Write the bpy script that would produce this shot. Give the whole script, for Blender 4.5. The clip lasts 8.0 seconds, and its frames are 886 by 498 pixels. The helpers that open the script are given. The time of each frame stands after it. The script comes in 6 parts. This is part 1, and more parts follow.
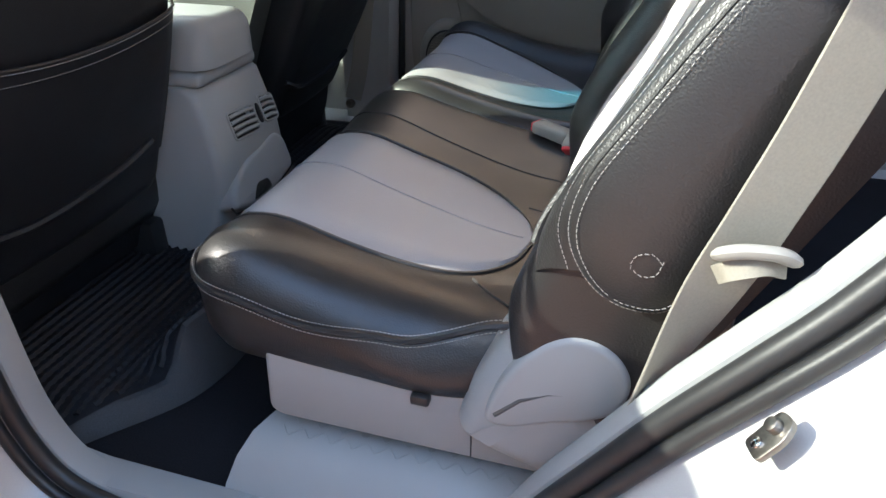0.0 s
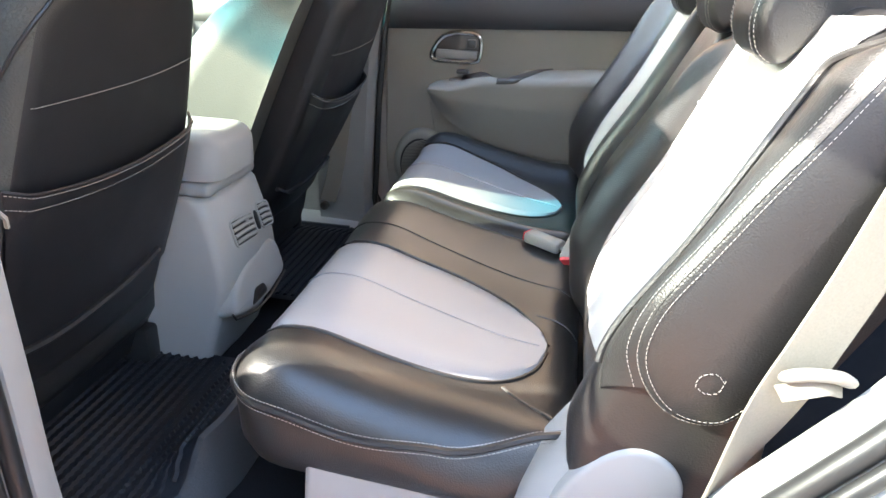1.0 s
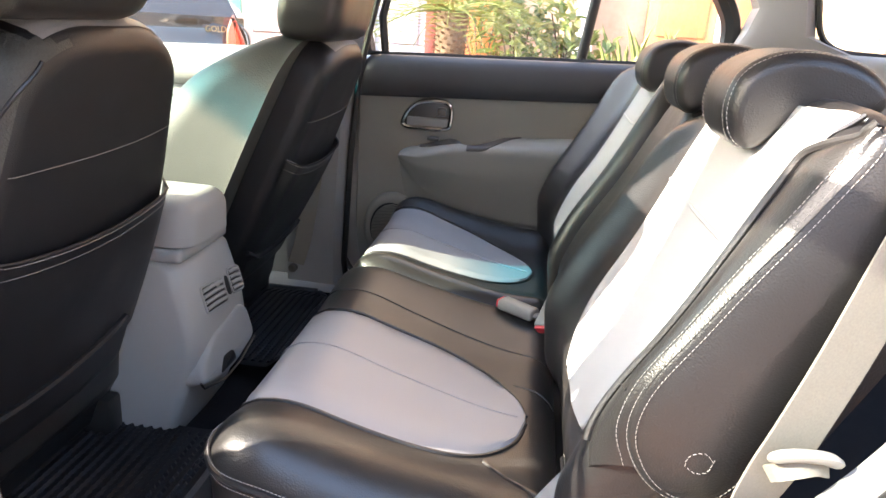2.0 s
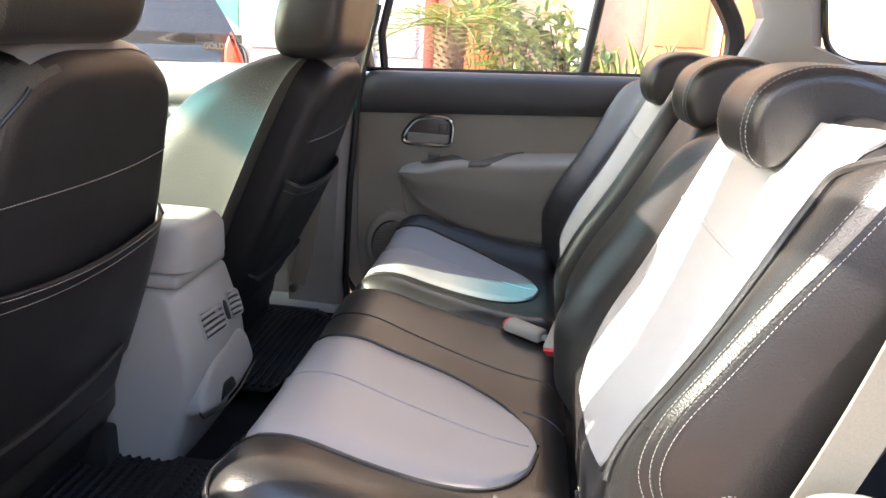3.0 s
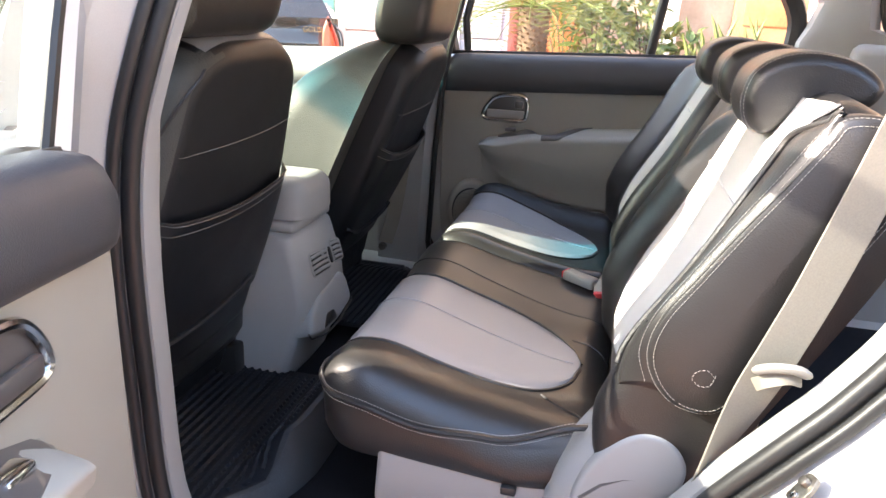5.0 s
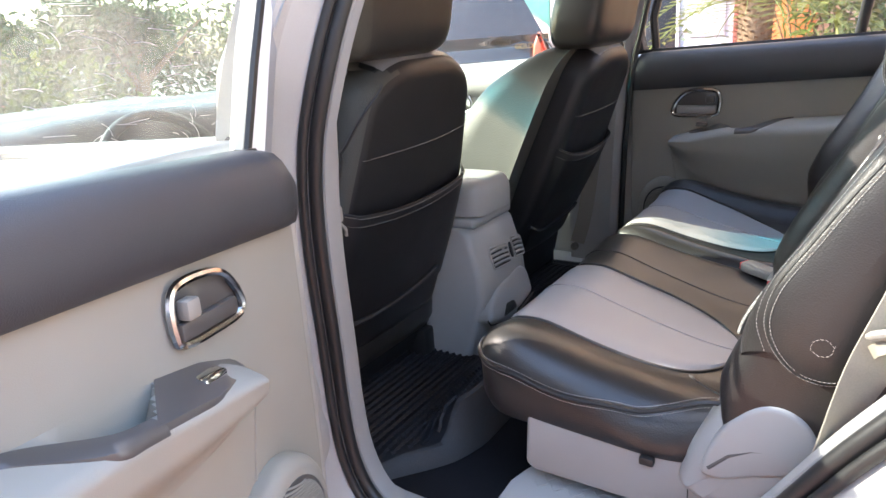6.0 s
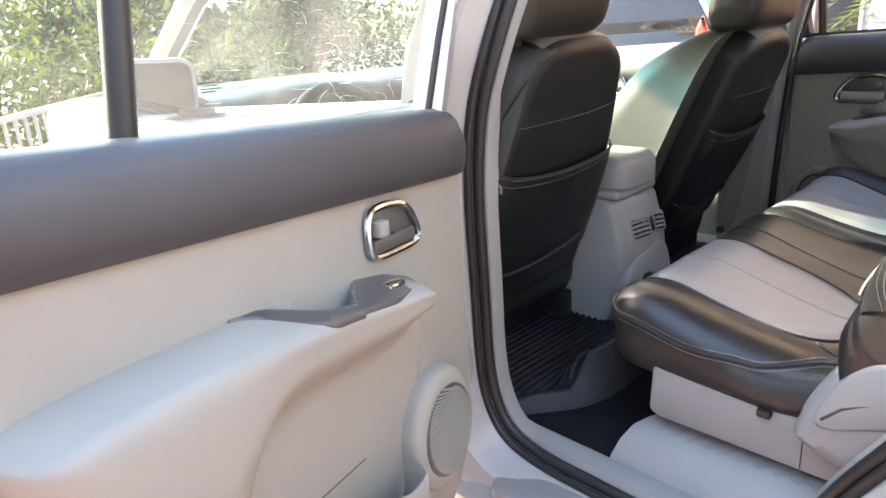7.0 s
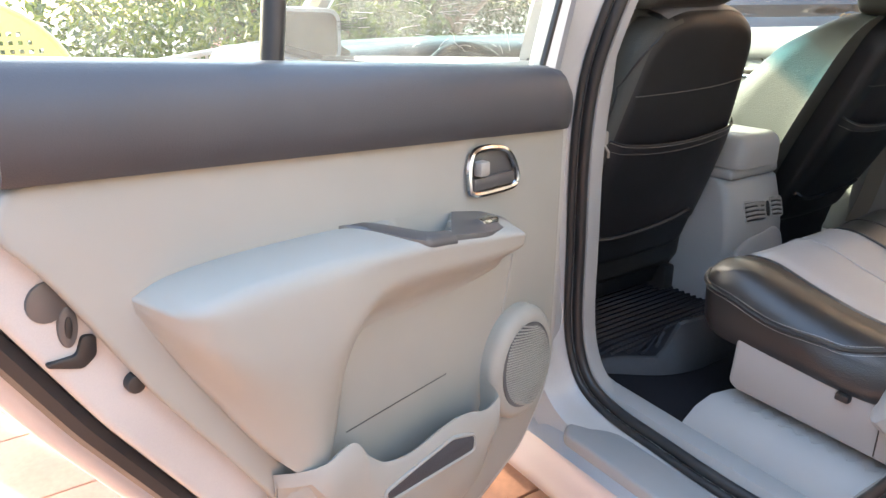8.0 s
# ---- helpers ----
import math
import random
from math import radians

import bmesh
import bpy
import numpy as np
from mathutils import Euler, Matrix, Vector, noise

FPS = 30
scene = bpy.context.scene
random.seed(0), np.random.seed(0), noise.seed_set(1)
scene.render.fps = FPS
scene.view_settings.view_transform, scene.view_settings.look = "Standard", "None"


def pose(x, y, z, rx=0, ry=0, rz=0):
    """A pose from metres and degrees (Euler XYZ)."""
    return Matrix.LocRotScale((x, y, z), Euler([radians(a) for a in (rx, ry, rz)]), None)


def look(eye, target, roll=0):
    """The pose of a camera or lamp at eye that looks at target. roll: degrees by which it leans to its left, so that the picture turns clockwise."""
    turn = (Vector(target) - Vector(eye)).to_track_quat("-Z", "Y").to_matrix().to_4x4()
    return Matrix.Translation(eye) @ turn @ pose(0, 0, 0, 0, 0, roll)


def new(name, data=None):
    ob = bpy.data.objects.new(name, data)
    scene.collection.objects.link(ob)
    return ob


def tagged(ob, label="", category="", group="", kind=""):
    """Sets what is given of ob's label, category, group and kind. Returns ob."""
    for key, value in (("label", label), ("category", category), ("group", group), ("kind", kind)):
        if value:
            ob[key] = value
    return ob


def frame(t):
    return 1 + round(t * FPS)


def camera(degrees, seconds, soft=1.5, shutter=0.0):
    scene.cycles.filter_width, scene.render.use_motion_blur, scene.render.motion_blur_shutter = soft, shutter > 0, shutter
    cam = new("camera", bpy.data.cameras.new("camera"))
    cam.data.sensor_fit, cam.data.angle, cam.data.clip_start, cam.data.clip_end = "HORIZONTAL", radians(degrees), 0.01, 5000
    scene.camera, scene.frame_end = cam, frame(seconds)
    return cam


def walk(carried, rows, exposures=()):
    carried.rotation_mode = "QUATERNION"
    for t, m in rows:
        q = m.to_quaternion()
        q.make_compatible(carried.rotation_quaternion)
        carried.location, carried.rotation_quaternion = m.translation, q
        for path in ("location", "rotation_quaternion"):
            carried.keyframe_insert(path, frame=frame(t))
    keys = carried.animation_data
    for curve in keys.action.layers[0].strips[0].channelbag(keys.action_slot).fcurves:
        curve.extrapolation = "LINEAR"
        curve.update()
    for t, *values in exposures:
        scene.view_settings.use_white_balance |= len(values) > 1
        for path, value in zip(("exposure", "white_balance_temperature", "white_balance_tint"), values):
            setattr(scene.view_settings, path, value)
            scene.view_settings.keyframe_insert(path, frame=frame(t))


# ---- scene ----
cam = camera(65.5, 8.0)
PATH = [
    (0, (-0.017, 0.021, 1.107), (-0.51, 1.673, 0.093), -0.4),
    (0.2, (-0.068, 0.012, 1.126), (-0.583, 1.679, 0.147), 0.1),
    (0.5, (-0.098, 0.01, 1.131), (-0.62, 1.716, 0.228), -0.4),
    (0.8, (-0.118, -0.016, 1.141), (-0.494, 1.765, 0.302), 1.4),
    (1, (-0.139, -0.043, 1.159), (-0.456, 1.769, 0.374), 2.4),
    (1.5, (-0.16, -0.048, 1.169), (-0.394, 1.81, 0.469), 3.9),
    (2, (-0.168, -0.045, 1.177), (-0.387, 1.843, 0.552), 3.9),
    (3.3, (-0.186, -0.004, 1.188), (-0.418, 1.893, 0.595), 2.7),
    (3.5, (-0.19, -0.011, 1.192), (-0.431, 1.869, 0.555), 2.6),
    (4, (-0.171, -0.107, 1.19), (-0.44, 1.752, 0.505), 2.2),
    (4.2, (-0.161, -0.141, 1.191), (-0.439, 1.714, 0.498), 2.0),
    (5.3, (-0.093, -0.255, 1.208), (-0.698, 1.545, 0.579), 1.0),
    (5.5, (-0.066, -0.264, 1.21), (-0.805, 1.492, 0.602), -0.9),
    (6, (0.043, -0.298, 1.192), (-1.018, 1.285, 0.587), -4.3),
    (6.5, (0.086, -0.349, 1.192), (-1.131, 1.11, 0.567), -5.2),
    (7, (0.135, -0.436, 1.188), (-1.238, 0.881, 0.57), -4.0),
    (7.5, (0.195, -0.497, 1.189), (-1.277, 0.693, 0.541), -3.0),
    (8, (0.236, -0.474, 1.17), (-1.339, 0.556, 0.491), -0.7),

]
walk(cam, [(t, look(eye, target, roll)) for t, eye, target, roll in PATH], exposures=[(0.0, 3.18, 6200, 11), (0.5, 4.58, 6400, 12), (1.0, 4.36, 6450, 10), (1.5, 4.08, 6750, 15), (2.0, 3.94, 6880, 16), (4.0, 3.74, 6800, 17), (5.5, 3.78, 6800, 17), (6.0, 3.61, 6540, 16), (7.0, 3.68, 6790, 13), (8.0, 3.6, 6790, 10)])

# ---- sky and sun ----
SUN_TO = Vector((1.0, 0.42, -0.60)).normalized()
sky_world = bpy.data.worlds.new("sky")
scene.world = sky_world
sky_world.use_nodes = True
sky_nodes = sky_world.node_tree
sky_tex = sky_nodes.nodes.new("ShaderNodeTexSky")
sky_tex.sky_type = "NISHITA"
sky_tex.sun_disc = False
sky_tex.sun_elevation = math.asin(-SUN_TO.z)
sky_tex.sun_rotation = math.atan2(-SUN_TO.x, -SUN_TO.y)
sky_tex.air_density, sky_tex.dust_density = 1.2, 1.2
sky_nodes.links.new(sky_tex.outputs[0], sky_nodes.nodes["Background"].inputs[0])
sky_nodes.nodes["Background"].inputs[1].default_value = 0.15
sun_data = bpy.data.lights.new("sun", "SUN")
sun_data.energy, sun_data.angle, sun_data.color = 2.0, radians(0.6), (1.0, 0.93, 0.82)
sun = new("sun", sun_data)
sun.matrix_world = Matrix.Translation((-6, -4, 8)) @ SUN_TO.to_track_quat("-Z", "Y").to_matrix().to_4x4()


# ---- materials ----
def mat(name, base, rough=0.5, metal=0.0, grain=0.0, scale=200.0, bump=0.0, bump_scale=400.0, spread=0.0, spec=0.5, coat=0.0, kind="noise", tint=None):
    """A procedural surface: large stains (spread), fine colour grain, and a relief of its own scale."""
    m = bpy.data.materials.new(name)
    m.use_nodes = True
    nt = m.node_tree
    b = nt.nodes["Principled BSDF"]
    b.inputs["Roughness"].default_value = rough
    b.inputs["Metallic"].default_value = metal
    b.inputs["Specular IOR Level"].default_value = spec
    b.inputs["Coat Weight"].default_value = coat
    b.inputs["Coat Roughness"].default_value = 0.06
    co = nt.nodes.new("ShaderNodeTexCoord")
    col = nt.nodes.new("ShaderNodeRGB")
    col.outputs[0].default_value = (*base, 1)
    out = col.outputs[0]
    for amount, size, detail in ((spread, 6.0, 5.0), (grain, scale, 3.0)):
        if amount > 0:
            n = nt.nodes.new("ShaderNodeTexNoise")
            n.inputs["Scale"].default_value, n.inputs["Detail"].default_value = size, detail
            nt.links.new(co.outputs["Object"], n.inputs["Vector"])
            mr = nt.nodes.new("ShaderNodeMapRange")
            mr.inputs["From Min"].default_value, mr.inputs["From Max"].default_value = 0.25, 0.75
            mr.inputs["To Min"].default_value, mr.inputs["To Max"].default_value = 1 - amount, 1 + amount
            nt.links.new(n.outputs[0], mr.inputs["Value"])
            mx = nt.nodes.new("ShaderNodeMix")
            mx.data_type, mx.blend_type = "RGBA", "MULTIPLY"
            mx.inputs[0].default_value = 1.0
            nt.links.new(out, mx.inputs[6])
            nt.links.new(mr.outputs[0], mx.inputs[7])
            out = mx.outputs[2]
    if tint:
        info = nt.nodes.new("ShaderNodeObjectInfo")
        hs = nt.nodes.new("ShaderNodeHueSaturation")
        mr = nt.nodes.new("ShaderNodeMapRange")
        mr.inputs["To Min"].default_value, mr.inputs["To Max"].default_value = 1 - tint, 1 + tint
        nt.links.new(info.outputs["Random"], mr.inputs["Value"])
        nt.links.new(mr.outputs[0], hs.inputs["Value"])
        nt.links.new(out, hs.inputs["Color"])
        out = hs.outputs[0]
    nt.links.new(out, b.inputs["Base Color"])
    if bump > 0:
        if kind == "cells":
            n = nt.nodes.new("ShaderNodeTexVoronoi")
            n.feature = "SMOOTH_F1"
        elif kind == "weave":
            n = nt.nodes.new("ShaderNodeTexWave")
            n.bands_direction = "Z"
            n.inputs["Distortion"].default_value = 0.4
        else:
            n = nt.nodes.new("ShaderNodeTexNoise")
            n.inputs["Detail"].default_value = 4.0
        n.inputs["Scale"].default_value = bump_scale
        nt.links.new(co.outputs["Object"], n.inputs["Vector"])
        bp = nt.nodes.new("ShaderNodeBump")
        bp.inputs["Strength"].default_value, bp.inputs["Distance"].default_value = bump, 0.001
        nt.links.new(n.outputs[0], bp.inputs["Height"])
        soft_noise = nt.nodes.new("ShaderNodeTexNoise")
        soft_noise.inputs["Scale"].default_value = 14.0
        nt.links.new(co.outputs["Object"], soft_noise.inputs["Vector"])
        bq = nt.nodes.new("ShaderNodeBump")
        bq.inputs["Strength"].default_value, bq.inputs["Distance"].default_value = min(0.16, bump * 0.5), 0.004
        nt.links.new(soft_noise.outputs[0], bq.inputs["Height"])
        nt.links.new(bq.outputs[0], bp.inputs["Normal"])
        nt.links.new(bp.outputs[0], b.inputs["Normal"])
        mr = nt.nodes.new("ShaderNodeMapRange")
        mr.inputs["To Min"].default_value, mr.inputs["To Max"].default_value = max(0.02, rough - 0.08), rough + 0.08
        nt.links.new(soft_noise.outputs[0], mr.inputs["Value"])
        nt.links.new(mr.outputs[0], b.inputs["Roughness"])
    return m


def glass(name, tint=(1, 1, 1), gloss=1.45, dust=0.0):
    """A thin pane: light passes straight through, tinted, with a sharp reflection and a veil of dust."""
    m = bpy.data.materials.new(name)
    m.use_nodes = True
    nt = m.node_tree
    nt.nodes.remove(nt.nodes["Principled BSDF"])
    out = nt.nodes["Material Output"]
    tr = nt.nodes.new("ShaderNodeBsdfTransparent")
    tr.inputs[0].default_value = (*tint, 1)
    gl = nt.nodes.new("ShaderNodeBsdfGlossy")
    gl.inputs["Roughness"].default_value = 0.01
    lw = nt.nodes.new("ShaderNodeLayerWeight")
    lw.inputs["Blend"].default_value = 0.5
    steep = nt.nodes.new("ShaderNodeMath")
    steep.operation = "POWER"
    steep.inputs[1].default_value = 5.0
    nt.links.new(lw.outputs["Facing"], steep.inputs[0])
    weight = nt.nodes.new("ShaderNodeMath")
    weight.operation = "MULTIPLY_ADD"
    weight.inputs[1].default_value, weight.inputs[2].default_value = 0.85 if gloss > 1.2 else 0.12, ((gloss - 1) / (gloss + 1)) ** 2 * 1.6
    nt.links.new(steep.outputs[0], weight.inputs[0])
    m1 = nt.nodes.new("ShaderNodeMixShader")
    nt.links.new(weight.outputs[0], m1.inputs[0])
    nt.links.new(tr.outputs[0], m1.inputs[1])
    nt.links.new(gl.outputs[0], m1.inputs[2])
    last = m1
    if dust > 0:
        di = nt.nodes.new("ShaderNodeBsdfDiffuse")
        di.inputs[0].default_value = (0.75, 0.74, 0.70, 1)
        tl = nt.nodes.new("ShaderNodeBsdfTranslucent")
        tl.inputs[0].default_value = (0.80, 0.79, 0.75, 1)
        ad = nt.nodes.new("ShaderNodeMixShader")
        ad.inputs[0].default_value = 0.6
        nt.links.new(di.outputs[0], ad.inputs[1])
        nt.links.new(tl.outputs[0], ad.inputs[2])
        co = nt.nodes.new("ShaderNodeTexCoord")
        n = nt.nodes.new("ShaderNodeTexNoise")
        n.inputs["Scale"].default_value, n.inputs["Detail"].default_value = 9.0, 8.0
        nt.links.new(co.outputs["Object"], n.inputs["Vector"])
        mr = nt.nodes.new("ShaderNodeMapRange")
        mr.inputs["From Min"].default_value, mr.inputs["From Max"].default_value = 0.3, 0.75
        mr.inputs["To Min"].default_value, mr.inputs["To Max"].default_value = dust * 0.4, dust * 1.8
        nt.links.new(n.outputs[0], mr.inputs["Value"])
        m2 = nt.nodes.new("ShaderNodeMixShader")
        nt.links.new(mr.outputs[0], m2.inputs[0])
        nt.links.new(m1.outputs[0], m2.inputs[1])
        nt.links.new(ad.outputs[0], m2.inputs[2])
        last = m2
    nt.links.new(last.outputs[0], out.inputs[0])
    return m


BLACK_LEATHER = mat("black_leather", (0.0215, 0.0203, 0.0197), 0.37, bump=0.30, bump_scale=560, kind="cells", spread=0.15, spec=0.58)
SOFT_BLACK = mat("black_fabric_back", (0.013, 0.0138, 0.0160), 0.44, bump=0.35, bump_scale=600, grain=0.2, scale=500, spec=0.42)
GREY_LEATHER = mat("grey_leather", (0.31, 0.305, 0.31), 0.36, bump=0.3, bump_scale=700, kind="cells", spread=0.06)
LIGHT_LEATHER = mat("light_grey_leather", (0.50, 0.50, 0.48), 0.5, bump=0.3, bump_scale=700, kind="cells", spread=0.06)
THREAD = mat("white_thread", (0.33, 0.315, 0.29), 0.8, grain=0.2, scale=900)
GREY_PLASTIC = mat("grey_plastic", (0.30, 0.30, 0.29), 0.5, bump=0.22, bump_scale=900, spread=0.05, spec=0.4)
BEIGE_PLASTIC = mat("warm_grey_trim", (0.305, 0.300, 0.265), 0.55, bump=0.22, bump_scale=1000, spread=0.05, spec=0.35)
DARK_PLASTIC = mat("charcoal_trim", (0.052, 0.053, 0.058), 0.42, bump=0.3, bump_scale=900, kind="cells", spread=0.1, spec=0.45)
BLACK_PLASTIC = mat("black_plastic", (0.018, 0.018, 0.018), 0.4, bump=0.15, bump_scale=900)
SWITCH_PLASTIC = mat("graphite_switch_panel", (0.085, 0.080, 0.076), 0.3, spread=0.1, coat=0.2)
RUBBER = mat("black_rubber", (0.022, 0.022, 0.022), 0.42, bump=0.15, bump_scale=300, spread=0.2)
MAT_RUBBER = mat("ribbed_mat_rubber", (0.013, 0.0138, 0.017), 0.55, bump=0.3, bump_scale=500, spread=0.25, grain=0.25, scale=260, spec=0.25)
MAT_EDGE = mat("mat_edge_cloth", (0.045, 0.047, 0.050), 0.85, bump=0.5, bump_scale=800, grain=0.25, scale=600)
CARPET = mat("dark_carpet", (0.012, 0.012, 0.014), 0.95, bump=0.8, bump_scale=700, grain=0.4, scale=500, spread=0.2, spec=0.1)
BODY_PAINT = mat("silver_body_paint", (0.44, 0.45, 0.46), 0.30, metal=0.35, grain=0.05, scale=1500, spread=0.03, coat=0.7)
# silver paint of the jambs, with warm light put into its cream tint
JAMB_PAINT = mat("warm_lit_jamb_paint", (0.43, 0.42, 0.395), 0.35, spread=0.08, grain=0.04, scale=700, coat=0.3)
CHROME = mat("chrome", (0.62, 0.62, 0.61), 0.14, metal=1.0, spread=0.04)
STEEL = mat("worn_steel", (0.27, 0.25, 0.225), 0.36, metal=1.0, spread=0.2, grain=0.15, scale=300)
WEBBING = mat("beige_belt_webbing", (0.235, 0.215, 0.175), 0.75, bump=0.10, bump_scale=900, kind="weave", grain=0.08, scale=500)
CHEEK_LEATHER = mat("grained_grey_leather", (0.062, 0.064, 0.058), 0.55, bump=0.6, bump_scale=420, kind="cells", spread=0.08, spec=0.3)
SHOULDER_LEATHER = mat("mid_grey_leather", (0.24, 0.24, 0.24), 0.45, bump=0.3, bump_scale=700, kind="cells", spread=0.06)
BELT_PLASTIC = mat("beige_belt_plastic", (0.29, 0.275, 0.245), 0.42, spread=0.06)
RED_PLASTIC = mat("red_button", (0.60, 0.035, 0.045), 0.4, spread=0.05)
HEADLINER = mat("light_headliner", (0.60, 0.56, 0.50), 0.9, bump=0.4, bump_scale=600, grain=0.06, scale=300)
GLASS = glass("clear_car_glass", (0.94, 0.96, 0.95))
FAR_GLASS = glass("tinted_car_glass", (0.84, 0.87, 0.83), 1.45, dust=0.025)
HAZY_GLASS = glass("hazy_quarter_glass", (0.76, 0.80, 0.76), 1.15, dust=0.035)
DUSTY_GLASS = glass("dusty_car_glass", (0.58, 0.63, 0.60), 1.15, dust=0.055)
SIDE_GLASS = glass("front_glass", (0.90, 0.93, 0.91), 1.12)
SCREEN_GLASS = glass("windscreen_glass", (0.80, 0.92, 0.82), 1.12)
MIRROR_GLASS = mat("mirror_glass", (0.20, 0.215, 0.235), 0.03, metal=1.0)
TILE = mat("terracotta_tile", (0.42, 0.21, 0.125), 0.5, spread=0.15, grain=0.10, scale=60, bump=0.3, bump_scale=120, tint=0.10)
GROUT = mat("grey_grout", (0.30, 0.27, 0.24), 0.9, spread=0.2, grain=0.3, scale=200, bump=0.5, bump_scale=300)


# ---- building ----
def part(name, data, material, parent=None, label="", smooth=40, m=None):
    """Links vertices and faces, or a bmesh, as ONE mesh object under a thing or a part."""
    me = bpy.data.meshes.new(name)
    if isinstance(data, bmesh.types.BMesh):
        bm = data
    else:
        me.from_pydata([tuple(v) for v in data[0]], [], data[1])
        bm = bmesh.new()
        bm.from_mesh(me)
    if m is not None:
        bm.transform(m)
    bmesh.ops.recalc_face_normals(bm, faces=bm.faces)
    bm.to_mesh(me)
    bm.free()
    me.materials.append(material)
    if smooth:
        me.shade_smooth()
        me.set_sharp_from_angle(angle=radians(smooth))
    ob = new(name, me)
    if parent is not None:
        ob.parent = parent
        if parent.type == "EMPTY":
            ob.matrix_parent_inverse = parent.matrix_basis.inverted()
    if label:
        ob["label"] = label
    return ob


def thing(name, label, category, at=(0, 0, 0), group="", kind=""):
    ob = new(name)
    ob.empty_display_size = 0.05
    ob.location = at
    return tagged(ob, label, category, group, kind)


def merged(*pieces):
    vs, fs = [], []
    for v, f in pieces:
        k = len(vs)
        vs += [tuple(p) for p in v]
        fs += [tuple(i + k for i in q) for q in f]
    return vs, fs


def smooth_closed(pts, n=8):
    """A closed Catmull-Rom curve through the points."""
    out, k = [], len(pts)
    for i in range(k):
        a, b, c, d = (Vector(pts[(i + j - 1) % k]) for j in range(4))
        for s in range(n):
            t = s / n
            out.append(0.5 * ((2 * b) + (c - a) * t + (2 * a - 5 * b + 4 * c - d) * t * t + (3 * b - a - 3 * c + d) * t ** 3))
    return out


def smooth_open(pts, n=8):
    pts = [Vector(p) for p in pts]
    pts = [2 * pts[0] - pts[1]] + pts + [2 * pts[-1] - pts[-2]]
    out = []
    for i in range(1, len(pts) - 2):
        a, b, c, d = pts[i - 1:i + 3]
        for s in range(n):
            t = s / n
            out.append(0.5 * ((2 * b) + (c - a) * t + (2 * a - 5 * b + 4 * c - d) * t * t + (3 * b - a - 3 * c + d) * t ** 3))
    return out + [pts[-2]]


def rounded_poly(pts, r, n=5):
    """A polygon with its corners rounded."""
    out, k = [], len(pts)
    rs = r if isinstance(r, (list, tuple)) else [r] * k
    for i in range(k):
        p = Vector(pts[i])
        a, b = Vector(pts[i - 1]) - p, Vector(pts[(i + 1) % k]) - p
        d = min(rs[i], a.length * 0.48, b.length * 0.48)
        p0, p1 = p + a.normalized() * d, p + b.normalized() * d
        for s in range(n + 1):
            t = s / n
            out.append((1 - t) ** 2 * p0 + 2 * t * (1 - t) * p + t * t * p1)
    return out


def loft(rings, caps=True, close=True):
    k = len(rings[0])
    vs = [p for r in rings for p in r]
    fs = []
    for i in range(len(rings) - 1):
        for j in range(k if close else k - 1):
            a, b = i * k + j, i * k + (j + 1) % k
            fs.append((a, b, b + k, a + k))
    if caps:
        fs.append(tuple(range(k - 1, -1, -1)))
        fs.append(tuple((len(rings) - 1) * k + j for j in range(k)))
    return vs, fs


def offset_ring(ring, d):
    """The 2D ring moved inwards by d."""
    k = len(ring)
    area = sum(ring[i].x * ring[(i + 1) % k].y - ring[(i + 1) % k].x * ring[i].y for i in range(k))
    s = 1 if area > 0 else -1
    out = []
    for i in range(k):
        t = (ring[(i + 1) % k] - ring[i - 1])
        t = t.normalized() if t.length > 1e-9 else Vector((1, 0))
        out.append(ring[i] + Vector((-t.y, t.x)) * s * d)
    return out


def slab(outline, low, high, edge=0.004, steps=3, m=None, dome=0.0):
    """A plate with a rounded upper edge: 2D outline, from height low to height high; dome swells its middle."""
    ring = [Vector(p[:2]) for p in outline]
    rings = [[Vector((p.x, p.y, low)) for p in ring]]
    for s in range(steps + 1):
        a = s / steps * math.pi / 2
        rings.append([Vector((p.x, p.y, high - edge + edge * math.sin(a))) for p in offset_ring(ring, edge * (1 - math.cos(a)))])
    if dome:
        last = offset_ring(ring, edge)
        c = sum(last, Vector((0, 0))) / len(last)
        for f in (0.8, 0.55, 0.3, 0.1):
            rings.append([Vector((*(c + (p - c) * f), high + dome * (1 - f * f))) for p in last])
    v, f = loft(rings)
    return ([m @ p for p in v], f) if m is not None else (v, f)


def tube(path, r, sides=6, closed=False, flat=1.0, up=None):
    """A sweep along a path; flat squeezes it across the up direction."""
    path = [Vector(p) for p in path]
    rings, k = [], len(path)
    last = Vector(up) if up is not None else None
    for i in range(k):
        a = path[(i - 1) % k] if closed or i else path[0]
        b = path[(i + 1) % k] if closed or i < k - 1 else path[-1]
        t = (b - a).normalized()
        u = last if last is not None else (Vector((0, 0, 1)) if abs(t.z) < 0.9 else Vector((1, 0, 0)))
        s = t.cross(u)
        s = s.normalized() if s.length > 1e-6 else Vector((1, 0, 0))
        u = s.cross(t).normalized()
        if up is None:
            last = u
        rr = r(i / (k - 1)) if callable(r) else r
        rings.append([path[i] + (s * math.cos(q) + u * math.sin(q) * flat) * rr for q in (2 * math.pi * j / sides for j in range(sides))])
    if closed:
        rings.append(rings[0])
        return loft(rings, caps=False)
    return loft(rings)


